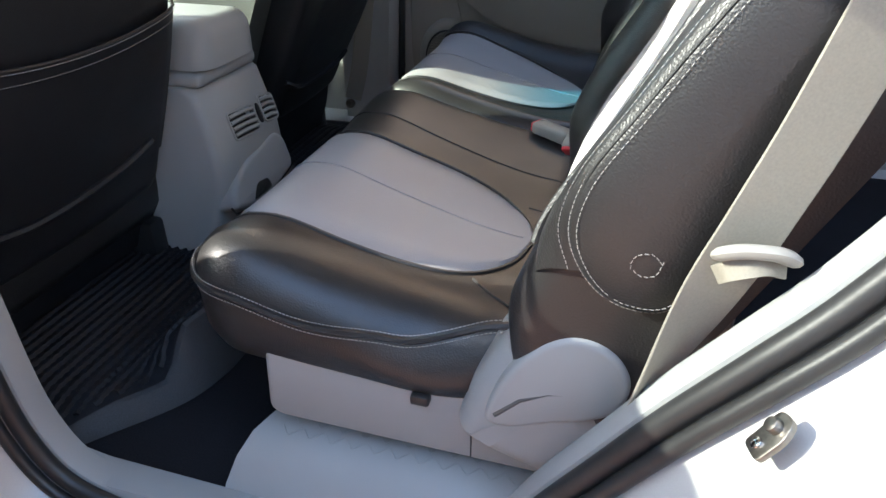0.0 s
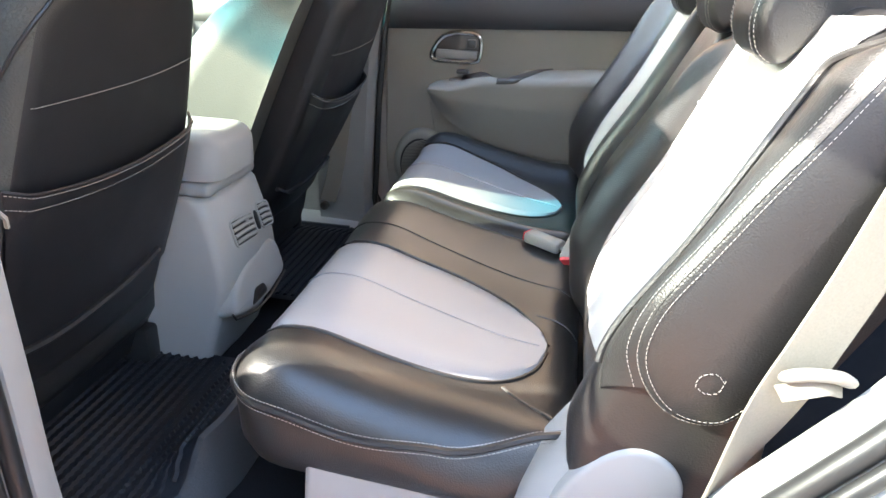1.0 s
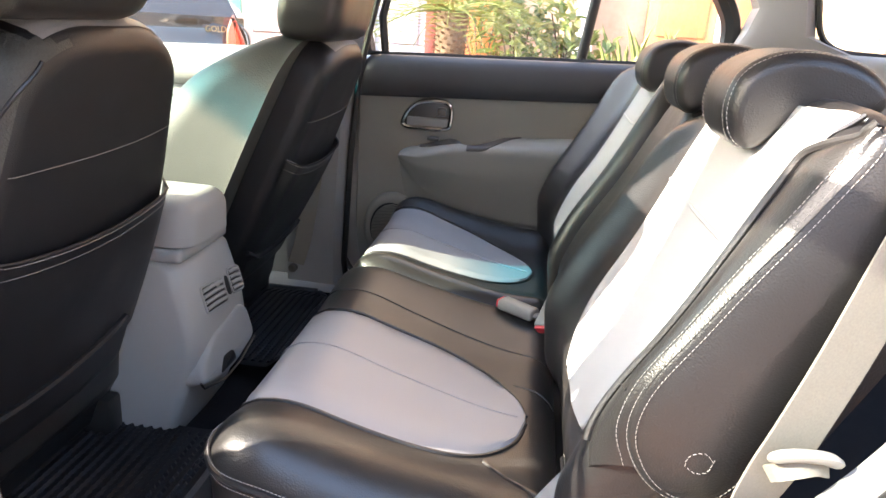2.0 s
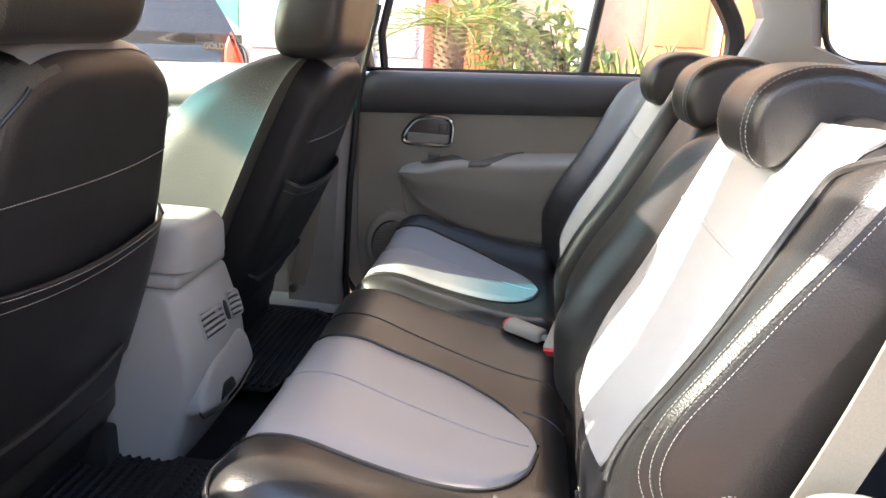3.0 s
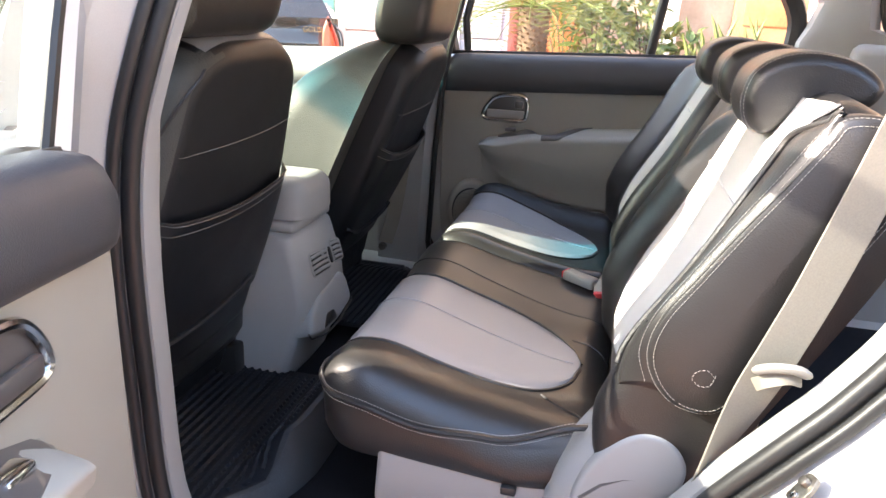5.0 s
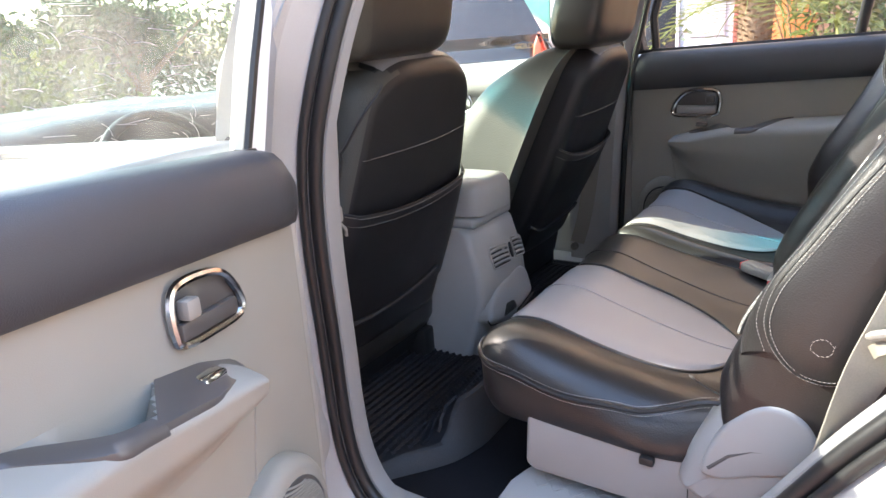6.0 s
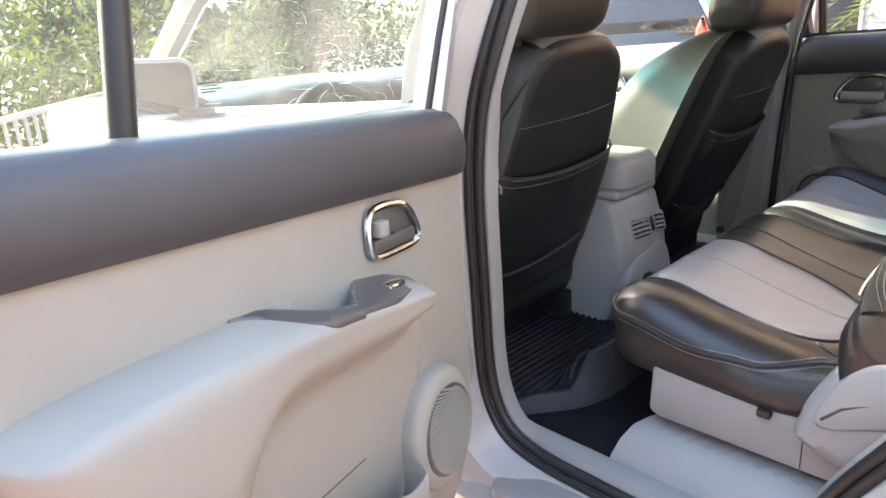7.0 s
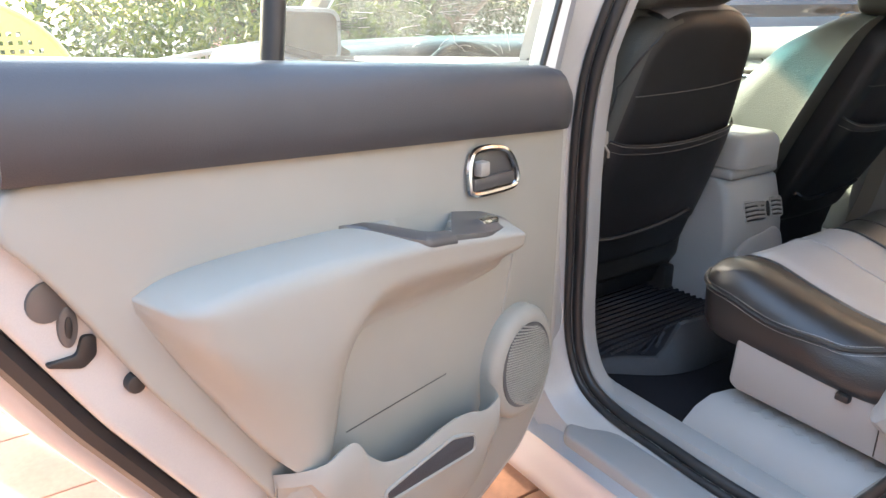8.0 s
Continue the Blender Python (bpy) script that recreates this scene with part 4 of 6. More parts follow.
part("insert", near_cushion.panel(ins_l, ins_r, wrap=1), GREY_LEATHER, nc, "grey leather seat insert")
part("piping", merged(tube([near_cushion.at(*ins_l(i / 30), 0.001) for i in range(31)], 0.0028, 6), tube([near_cushion.at(*ins_r(i / 30), 0.001) for i in range(31)], 0.0028, 6)), BLACK_LEATHER, nc)
part("seam", tube(near_cushion.line([(-0.5198, 0.875), (-0.40, 0.868), (-0.28, 0.853), (-0.145, 0.834)], 0.0065), 0.0016, 6), GREY_LEATHER, nc)
part("seam", tube(near_cushion.line([(-0.5198, 1.105), (-0.40, 1.092), (-0.25, 1.065), (-0.10, 1.035)], 0.0), 0.0020, 6), BLACK_PLASTIC, nc)
part("seam", tube(near_cushion.line([(-0.155, 0.935), (-0.12, 0.925), (-0.09, 0.915)], 0.0), 0.0020, 6), BLACK_PLASTIC, nc)
part("seam", tube(near_cushion.line([(-0.185, 0.715), (-0.14, 0.665), (-0.095, 0.615)], 0.001), 0.0026, 6), BLACK_LEATHER, nc)
side = [p for p in near_cushion.edge(-0.0005, 0.034)]
k0 = min(range(len(side)), key=lambda i: (side[i] - Vector((-0.515, 0.72, 0.65))).length)
run = [side[(k0 + i) % len(side)] for i in range(len(side))]
if run[1].y > run[0].y:
    run = [side[(k0 - i) % len(side)] for i in range(len(side))]
run = [p for p in run if p.y < 0.73]
for p in run:
    p.z += 0.046 * step01(p.x, -0.235, -0.125) + 0.046 * bell(p.x, -0.215, 0.085)
    p.y -= 0.001
run = smooth_open([p for i, p in enumerate(run) if i == 0 or (p - run[i - 1]).length > 1e-4], 4)
part("edge_fold", tube(run, 0.0042, 6), BLACK_LEATHER, nc)
part("stitching", dashes([p + Vector((0, 0, 0.007)) for p in run], r=0.0004, lift=0.0022, normal=(-0.2, -0.9, 0.3)), THREAD, nc, "white double stitching")
part("stitching", dashes([p + Vector((0, -0.001, -0.008)) for p in run], r=0.0004, lift=0.0022, normal=(-0.2, -0.9, 0.1)), THREAD, nc)

far_cushion = Pad(rounded_poly([(-0.515, 1.256), (-0.085, 1.256), (-0.085, 1.775), (-0.515, 1.775)], [0.05, 0.05, 0.05, 0.10], 8), lambda x, y: 0.690 - 0.050 * step01(x, -0.46, -0.14) + 0.030 * bell(y, 1.72, 0.06) + 0.008 * bell(y, 1.29, 0.03) + 0.010 * bell(x, -0.44, 0.06), 0.042, 0.572, I4, 0.03)
fc = part("cushion", far_cushion.body(), BLACK_LEATHER, far_seat, "black leather cushion with rolled edge", 60)
fl = curve2([(-0.5149, 1.325), (-0.40, 1.330), (-0.28, 1.340), (-0.20, 1.365), (-0.150, 1.405), (-0.133, 1.45)])
frr = curve2([(-0.5149, 1.672), (-0.40, 1.665), (-0.28, 1.640), (-0.20, 1.590), (-0.150, 1.525), (-0.132, 1.47)])
part("insert", far_cushion.panel(fl, frr, wrap=1), GREY_LEATHER, fc, "grey leather seat insert")
part("piping", merged(tube([far_cushion.at(*fl(i / 30), 0.001) for i in range(31)], 0.0028, 6), tube([far_cushion.at(*frr(i / 30), 0.001) for i in range(31)], 0.0028, 6)), BLACK_LEATHER, fc)
part("seam", tube(far_cushion.line([(-0.5148, 1.50), (-0.40, 1.495), (-0.28, 1.485), (-0.145, 1.460)], 0.0065), 0.0016, 6), GREY_LEATHER, fc)

# backrests: p across, q up the slope, n towards the front
BACK = frame3((-0.125, 0, 0.640), (0, 1, 0), (0.425, 0, 0.905), (-0.905, 0, 0.425))


def backrest(root, outline, insert, wings):
    """A backrest over an outline of (across, up the slope); wings: places and heights of its ridges."""
    pad = Pad(smooth_outline(outline), lambda p, q: 0.004 + sum(a * bell(p, c, 0.05) for c, a in wings) + 0.012 * bell(q, 0.18, 0.10) - 0.045 * (1 - step01(q, 0.0, 0.12)), 0.030, -0.13, BACK, 0.01)
    b = part("backrest", pad.body(), BLACK_LEATHER, root, "black leather backrest", 60)
    if insert:
        lf, rf = curve2(insert[0]), curve2(insert[1])
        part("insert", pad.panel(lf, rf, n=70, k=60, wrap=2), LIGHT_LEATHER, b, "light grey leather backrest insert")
        part("piping", merged(tube([pad.at(*lf(i / 40), 0.001) for i in range(41)], 0.0028, 6), tube([pad.at(*rf(i / 40), 0.001) for i in range(41)], 0.0028, 6)), BLACK_LEATHER, b)
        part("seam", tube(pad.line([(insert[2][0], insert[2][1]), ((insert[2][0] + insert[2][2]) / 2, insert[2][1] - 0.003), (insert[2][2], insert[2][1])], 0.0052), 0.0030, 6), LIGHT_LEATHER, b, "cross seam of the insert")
    return pad, b


def smooth_outline(pts):
    return rounded_poly(pts, 0.06, 6)


near_back, nb = backrest(near_seat, [(0.514, 0.0), (1.062, 0.0), (1.062, 0.40), (0.985, 0.500), (0.86, 0.538), (0.70, 0.552), (0.55, 0.547), (0.514, 0.42)],
                         ([(0.690, 0.122), (0.595, 0.146), (0.554, 0.195), (0.550, 0.26), (0.553, 0.33), (0.560, 0.40), (0.563, 0.465), (0.560, 0.536)],
                          [(0.80, 0.115), (0.85, 0.148), (0.885, 0.20), (0.905, 0.27), (0.925, 0.34), (0.94, 0.41), (0.945, 0.47), (0.945, 0.511)], (0.575, 0.384, 0.925)), [(1.03, 0.030), (0.535, 0.022)])
mid_back, mb = backrest(near_seat, [(1.066, 0.0), (1.268, 0.0), (1.268, 0.44), (1.24, 0.53), (1.10, 0.53), (1.066, 0.44)], None, [])
far_back, fb = backrest(far_seat, [(1.272, 0.0), (1.770, 0.0), (1.770, 0.40), (1.73, 0.50), (1.60, 0.545), (1.42, 0.545), (1.30, 0.52), (1.272, 0.42)],
                        ([(1.42, 0.10), (1.37, 0.15), (1.345, 0.25), (1.340, 0.40), (1.345, 0.530)], [(1.54, 0.10), (1.565, 0.15), (1.58, 0.25), (1.59, 0.40), (1.59, 0.5445)], (1.355, 0.40, 1.58)), [(1.30, 0.022), (1.73, 0.050)])

# outer side of the near backrest, seen from the door: a flat stitched cheek and a padded wing in front of it
SIDE = frame3((0, 0.555, 0), (1, 0, 0), (0, 0, 1), (0, -1, 0))
WING_SEAM = [(-0.047, 0.810), (-0.060, 0.848), (-0.050, 0.894), (-0.018, 0.949), (0.014, 1.003), (0.046, 1.053), (0.073, 1.098), (0.088, 1.121)]
WING_ROOT = [(0.520, 0.155), (0.536, 0.195), (0.546, 0.25), (0.549, 0.32), (0.555, 0.388), (0.560, 0.445), (0.556, 0.490), (0.530, 0.520)]
bol_line = smooth_closed([(-0.020, 0.784), (0.017, 0.779), (0.042, 0.797), (0.062, 0.835), (0.100, 0.92), (0.150, 1.02), (0.182, 1.085), (0.165, 1.112), (0.122, 1.124)] + WING_SEAM[::-1], 6)
bolster = Pad(bol_line, None, 0.006, 0.036, SIDE, 0.0)
bolster.top = lambda x, z: 0.054 + 0.016 * (1 - math.exp(-bolster.inset(x, z) / 0.026))
bo = part("side_bolster", bolster.body(), BLACK_LEATHER, near_seat, "black leather side of the backrest with white stitching", 60)
seam_at, root_at = curve2(WING_SEAM), curve2(WING_ROOT)
wing_rows, wing_stitch = [], []
for i in range(57):
    a, b = seam_at(i / 56), root_at(i / 56)
    p0, p1 = Vector((a.x - 0.0015, 0.502, a.y)), BACK @ Vector((b.x, b.y, near_back.height(b.x, b.y) + 0.004))
    p1 = p1.lerp(p0 + Vector((0.004, 0.012, 0.004)), step01(i / 56, 0.84, 1.0))
    row = []
    for f in (-0.12, 0.0, 0.06, 0.15, 0.3, 0.5, 0.7, 0.85, 0.94, 1.0, 1.10):
        puff = 0.007 * math.sin(math.pi * f) if 0 < f < 1 else -0.006 if f < 0 or f > 1 else -0.002
        row.append(p0.lerp(p1, f) + Vector((-0.78, -0.35, 0.40)) * puff)
    wing_rows.append(row)
    wing_stitch.append(p0.lerp(p1, 0.12) + Vector((-0.78, -0.35, 0.40)) * 0.0035)
wg = part("side_wing", loft(wing_rows, caps=False, close=False), BLACK_LEATHER, near_seat, "padded black leather wing of the backrest", 70)
part("piping", tube([r[9] + Vector((-0.004, 0, 0.002)) for r in wing_rows[4:]], 0.0042, 8), BLACK_LEATHER, wg, "black leather piping")
part("stitching", dashes(wing_stitch, normal=(-0.78, -0.35, 0.4)), THREAD, wg, "white double stitching")
part("seam", tube([r[4] + Vector((-0.0005, 0, 0)) for r in wing_rows[14:15]] + [wing_rows[14][k] for k in (5, 6, 7, 8)], 0.0012, 5), BLACK_PLASTIC, wg)
for di, dep in ((0.002, 0.0020), (0.009, -0.0006)):
    part("stitching", dashes(bolster.edge(di, dep - 0.0008), normal=(-0.3, -0.9, 0.1)), THREAD, bo, "white double stitching")
hexa = [Vector((0.004 + 0.0115 * math.cos(a), 0.832 + 0.0105 * math.sin(a))) for a in (i * math.pi / 3 + 0.2 for i in range(7))]
part("patch", dashes([bolster.at(p.x, p.y, 0.0008) for p in smooth_open(hexa, 3)], r=0.00026, normal=(0, -1, 0)), THREAD, bo, "stitched round patch")


def headrest(root, y0, y1, dx, label="black leather headrest hooked over the backrest, white stitching"):
    """An L-shaped pad: its front lobe hangs over the backrest's face, its body lies on the top."""
    prof = smooth_closed([(x + dx, z) for x, z in ((0.048, 1.072), (0.032, 1.086), (0.025, 1.115), (0.034, 1.148), (0.062, 1.168), (0.098, 1.174), (0.138, 1.168), (0.168, 1.153), (0.182, 1.134), (0.170, 1.112), (0.135, 1.100), (0.104, 1.098), (0.084, 1.090), (0.066, 1.074))], 5)
    r, steps = 0.026, 8
    def ring(y, inset):
        return [Vector((p.x, y, p.y)) for p in offset_ring(prof, inset)]
    ends = [(r - r * math.cos(a), 0.017 * (1 - math.sin(a))) for a in (math.pi / 2 * i / steps for i in range(steps + 1))]
    rings = [ring(y0 + d, i) for d, i in ends] + [ring(y0 + (y1 - y0) * f, 0.0) for f in (0.35, 0.5, 0.65)] + [ring(y1 - d, i) for d, i in reversed(ends)]
    h = part("headrest", loft(rings), BLACK_LEATHER, root, label, 60)
    keep = int(len(prof) * 7.6 / 14)
    for depth in (0.011, 0.019):
        for y, sign in ((y0, 1), (y1, -1)):
            inset = 0.017 * (1 - math.sqrt(max(0.0, 1 - (1 - depth / r) ** 2)))
            line = ring(y + sign * depth, inset - 0.0012)[:keep]
            part("stitching", dashes(line, 0.0034, 0.0016, r=0.00028, normal=(-0.5, -0.6 * sign, 0.6)), THREAD, h, "white double stitching")
    part("post", tube([(0.128 + dx, (y0 + y1) / 2 - 0.035, 1.05), (0.128 + dx, (y0 + y1) / 2 - 0.035, 1.14)], 0.006, 8), CHROME, h)
    part("post", tube([(0.128 + dx, (y0 + y1) / 2 + 0.035, 1.05), (0.128 + dx, (y0 + y1) / 2 + 0.035, 1.14)], 0.006, 8), CHROME, h)
    return h


headrest(near_seat, 0.690, 0.822, 0.0)
headrest(near_seat, 1.020, 1.145, 0.008)
headrest(far_seat, 1.385, 1.510, 0.008)

# plastic base and recliner cover
base = part("base_cover", slab(rounded_poly([(-0.404, 0.600), (-0.410, 0.502), (-0.395, 0.492), (-0.15, 0.488), (0.03, 0.486), (0.03, 0.61), (-0.12, 0.61)], 0.010), -0.63, -0.573, 0.008, 3, frame3((0, 0, 0), (1, 0, 0), (0, 0, 1), (0, -1, 0)) @ Matrix.Translation((0, 0, 0))), GREY_PLASTIC, near_seat, "light grey plastic seat base cover")
FACE = frame3((0, 0, 0), (1, 0, 0), (0, 0, 1), (0, -1, 0))
EAR = [(-0.152, 0.565), (-0.151, 0.605), (-0.142, 0.634), (-0.119, 0.678), (-0.090, 0.722), (-0.066, 0.750), (-0.046, 0.760), (-0.024, 0.761), (-0.002, 0.752), (0.014, 0.735), (0.023, 0.710), (0.026, 0.680), (0.027, 0.620), (0.026, 0.545), (-0.06, 0.532)]
rc = part("recliner_cover", slab(smooth_closed(EAR, 6), -0.62, -0.518, 0.042, 10, FACE, 0.005), GREY_PLASTIC, near_seat, "rounded grey plastic recliner cover", 80)
lev = smooth_closed([(-0.122, 0.618), (-0.114, 0.655), (-0.096, 0.690), (-0.073, 0.718), (-0.049, 0.732), (-0.027, 0.732), (-0.007, 0.721), (0.006, 0.702), (0.009, 0.680), (0.000, 0.656), (-0.024, 0.640), (-0.060, 0.628), (-0.096, 0.614)], 6)
part("recliner_lever", slab(lev, -0.54, -0.5095, 0.007, 6, FACE, 0.003), GREY_PLASTIC, rc, "grey recliner lever", 80)
# dark strip paints the shade that lies in the grip's crease
part("crease_shade", tube([(-0.112, 0.5105, 0.628), (-0.088, 0.5085, 0.654), (-0.062, 0.5080, 0.668), (-0.040, 0.5080, 0.672)], lambda t: 0.0012 + 0.0016 * (1 - t), 6), SWITCH_PLASTIC, rc, "dark strip for the shade in the lever's grip crease")
part("base_seam", tube([(-0.150, 0.5722, 0.495), (-0.150, 0.5722, 0.590)], 0.0009, 5), BLACK_PLASTIC, near_seat)
part("seat_frame", rbox((-0.38, 0.63, 0.41), (0.12, 1.70, 0.575), 0.01), BLACK_PLASTIC, near_seat, "black seat underframe")
part("tie_tab", rbox((-0.219, 0.562, 0.566), (-0.197, 0.582, 0.579), 0.003), BLACK_PLASTIC, near_seat, "black tie tab of the cover")
part("reclining_hinge", rbox((0.03, 0.56, 0.62), (0.09, 0.62, 0.84), 0.01), STEEL, near_seat, "steel seat hinge")


# ---- front seats ----
def front_seat(yc, mirror, ox, lean, hw, deep):
    qx, qz = math.sin(lean), math.cos(lean)
    top_x = ox + 0.60 * qx
    root = thing("bucket_seat", ("reclined black leather bucket seat, sunlit on its side" if mirror else "black leather bucket seat with a back pocket"), "car seat", (-1.0, yc, FLOOR_Z), "front seats")
    m = frame3((ox, yc, 0.550), (0, 1, 0), (qx, 0, qz), (qz, 0, -qx))
    outline = rounded_poly([(-hw + 0.02, 0.0), (hw - 0.02, 0.0), (hw, 0.30), (hw - 0.030, 0.575), (hw - 0.12, 0.620), (-hw + (0.12 if mirror else 0.165), 0.620), (-hw + (0.030 if mirror else 0.085), 0.575), (-hw + (0.0 if mirror else 0.030), 0.30)], [0.05, 0.05, 0.2, 0.06, 0.05, 0.05, 0.06, 0.2], 8)
    pad = Pad(outline, lambda p, q: 0.012 * bell(q, 0.30, 0.25) + 0.012 * bell(p, 0, 0.2), 0.035, -0.10, m, 0.0)
    b = part("backrest", pad.body(), SOFT_BLACK, root, "black leather seat back", 60)
    if not mirror:
        # the near edge of the back is sewn from the grey leather of the cheek, up to the seam
        b.data.materials.append(CHEEK_LEATHER)
        back_to_plan = m.inverted()
        for f in b.data.polygons:
            c = back_to_plan @ (b.matrix_world @ f.center)
            if c.x < -0.05 and pad.inset(c.x, c.y) < 0.0155 and c.y < 0.60:
                f.material_index = 1
    # front half of the backrest, with wings
    fm = frame3((ox, yc, 0.550), (0, 1, 0), (qx, 0, qz), (-qz, 0, qx))
    wx, wl = (0.06, 0.0) if mirror else (0.0, 0.045)
    wing = Pad(rounded_poly([(-0.235 - wl, -0.05), (0.235 + wx, -0.05), (0.252 + wx, 0.30), (0.225 + wx, 0.597), (-0.225 - wl * 0.6, 0.597), (-0.252 - wl, 0.30)], [0.05, 0.05, 0.2, 0.12, 0.12, 0.2], 8),
               lambda p, q: deep - 0.10 * step01(q, 0.22, 0.62) + 0.060 * (bell(p, 0.205, 0.06) + bell(p, -0.205, 0.06)) * (1 - 0.7 * step01(q, 0.42, 0.58)) + 0.02 * bell(q, 0.1, 0.1), 0.050, 0.06, fm, -0.01)
    wg = part("backrest_front", wing.body(), CHEEK_LEATHER, root, "grained grey leather front and cheeks of the backrest", 60)
    top_rows = []
    inner = offset_ring(pad.ring, 1.0)
    crest = sorted(((p, (w - p)) for p, w in zip(pad.ring, inner) if p.y > 0.600), key=lambda pw: pw[0].x)
    for k in range(9):
        row = []
        for p, w in crest:
            i0 = 0.003
            if k < 5:
                i = i0 * (1 - k / 4)
                q = p + w * i
                row.append(m @ Vector((q.x, q.y, pad.top(*q) - pad.drop(i) + 0.003)))
            else:
                q = p - w * 0.002
                row.append(m @ Vector((q.x, q.y, pad.top(*p) - 0.035 - 0.03 * (k - 5))))
        top_rows.append(row)
    part("shoulder_panel", loft(top_rows, caps=False, close=False), SHOULDER_LEATHER, b, "light grey leather strip under the headrest", 60)
    if not mirror:
        part("seam", tube(pad.line([(-hw + 0.038, 0.20), (-hw + 0.044, 0.36), (-hw + 0.062, 0.46), (-hw + 0.088, 0.535), (-hw + 0.125, 0.580)], 0.0005), 0.0024, 6), BLACK_LEATHER, b)
    # pocket with a sagging mouth
    pocket, left = [], hw - (0.014 if mirror else 0.048)
    for j in range(13):
        t = j / 12
        row = []
        for i in range(21):
            p = -left + (left + hw - 0.014) * i / 20
            qtop = 0.343 + 0.025 * (abs(p) / hw) ** 2.2
            q = 0.10 + (qtop - 0.10) * t
            row.append(pad.at(p, q, 0.004 + 0.012 * math.sin(math.pi * min(1, (1 - abs(p) / hw) * 3) / 2) * t))
        pocket.append(row)
    pk = part("pocket", loft(pocket, caps=False, close=False), SOFT_BLACK, b, "stitched map pocket")
    part("pocket_edge", tube([p for p in pocket[-1]], 0.0022, 6), SOFT_BLACK, pk)
    part("stitching", dashes([p + Vector((0.0022, 0, -0.004)) for p in pocket[-1]], r=0.0004, normal=(1, 0, 0)), THREAD, pk, "pale stitching")
    part("stitching", dashes([p + Vector((0.0010, 0, 0.0)) for p in pocket[-2]], r=0.0003, normal=(1, 0, 0)), THREAD, pk)
    part("stitching", dashes(pad.line([(-hw + (0.035 if mirror else 0.085), 0.452), (-0.1, 0.453), (0.1, 0.458), (hw - 0.01, 0.47)], 0.001), r=0.0004, normal=(1, 0, 0)), THREAD, b)
    hem = pad.line([(-hw + 0.02, 0.125), (-0.1, 0.105), (0.08, 0.118), (hw - 0.08, 0.135)], 0.010)
    part("hem", tube(hem, 0.006, 6), SOFT_BLACK, b, "folded hem of the cover")
    part("skirt", loft([[Vector((ox + 0.005, yc + y, 0.57)), Vector((ox - 0.010, yc + y, 0.50)), Vector((ox - 0.03, yc + y, 0.45))] for y in (-hw + 0.03, -0.1, 0.0, 0.1, hw - 0.04)], caps=False, close=False), SOFT_BLACK, b)
    # headrest, rounder and larger than the rear ones
    prof = smooth_closed([(-0.058, -0.080), (-0.078, 0.0), (-0.062, 0.085), (-0.005, 0.115), (0.050, 0.088), (0.062, 0.0), (0.060, -0.078), (0.0, -0.090)], 5)
    rings, n = [], 24
    for i in range(n + 1):
        t = math.sin((i / n - 0.5) * math.pi)
        f = max(0.02, (1 - abs(t) ** 8)) ** (1 / 3)
        rings.append([Vector((top_x - 0.030 + (p.x + 0.25 * p.y) * (0.4 + 0.6 * f), yc - (0.035 if mirror else 0.055) + t * (0.152 if mirror else 0.166), (1.212 if mirror else 1.240) + p.y * f)) for p in prof])
    h = part("headrest", loft(rings), BLACK_LEATHER, root, "black leather front headrest", 70)
    if not mirror:
        h.data.materials.append(CHEEK_LEATHER)
        for f in h.data.polygons:
            if (h.matrix_world @ f.center).y < yc - 0.152:
                f.material_index = 1
    for dy in (-0.06, 0.06):
        part("post", tube([(top_x - 0.06, yc + dy, 1.06), (top_x - 0.055, yc + dy, 1.17)], 0.007, 8), CHROME, h)
    cu = Pad(rounded_poly([(-1.36, yc - 0.25), (-0.86, yc - 0.25), (-0.86, yc + 0.25), (-1.36, yc + 0.25)], 0.07, 8), lambda x, y: 0.66 - 0.04 * step01(x, -1.3, -0.9) + 0.02 * (bell(y, yc - 0.2, 0.05) + bell(y, yc + 0.2, 0.05)), 0.045, 0.50, I4, 0.02)
    part("cushion", cu.body(), BLACK_LEATHER, root, "black leather cushion", 60)
    part("rail", rbox((-1.35, yc - 0.20, FLOOR_Z), (-0.86, yc - 0.16, 0.50), 0.008), BLACK_PLASTIC, root, "seat rail")
    part("rail", rbox((-1.35, yc + 0.16, FLOOR_Z), (-0.86, yc + 0.20, 0.50), 0.008), BLACK_PLASTIC, root, "seat rail")
    return root


front_seat(0.785, False, -0.870, radians(15.6), 0.238, 0.185)
front_seat(1.512, True, -0.825, radians(23.5), 0.192, 0.225)

# hook on the near front seat's side
tagged(part("belt_hook", merged(slab(rounded_poly([(-0.012, -0.012), (0.012, -0.012), (0.012, 0.016), (-0.012, 0.016)], 0.006), 0, 0.014, 0.003, 2, frame3((-0.742, 0.545, 0.905), (0, 1, 0), (0, 0, 1), (1, 0, 0))), tube([(-0.730, 0.545, 0.895), (-0.722, 0.552, 0.880), (-0.726, 0.556, 0.868)], 0.003, 6)), BELT_PLASTIC), "small beige plastic hook hanging beside the front seat", "hook")

# ---- centre console ----
console = thing("centre_console", "grey plastic centre console with rear air vents and a storage lid", "console", (-0.9, 1.12, FLOOR_Z))
prof = [(-1.40, 0.40), (-0.775, 0.40), (-0.755, 0.45), (-0.735, 0.52), (-0.722, 0.575), (-0.727, 0.62), (-0.742, 0.68), (-0.757, 0.728), (-0.775, 0.742), (-1.40, 0.742)]
ring = [Vector(p) for p in prof]
secs = []
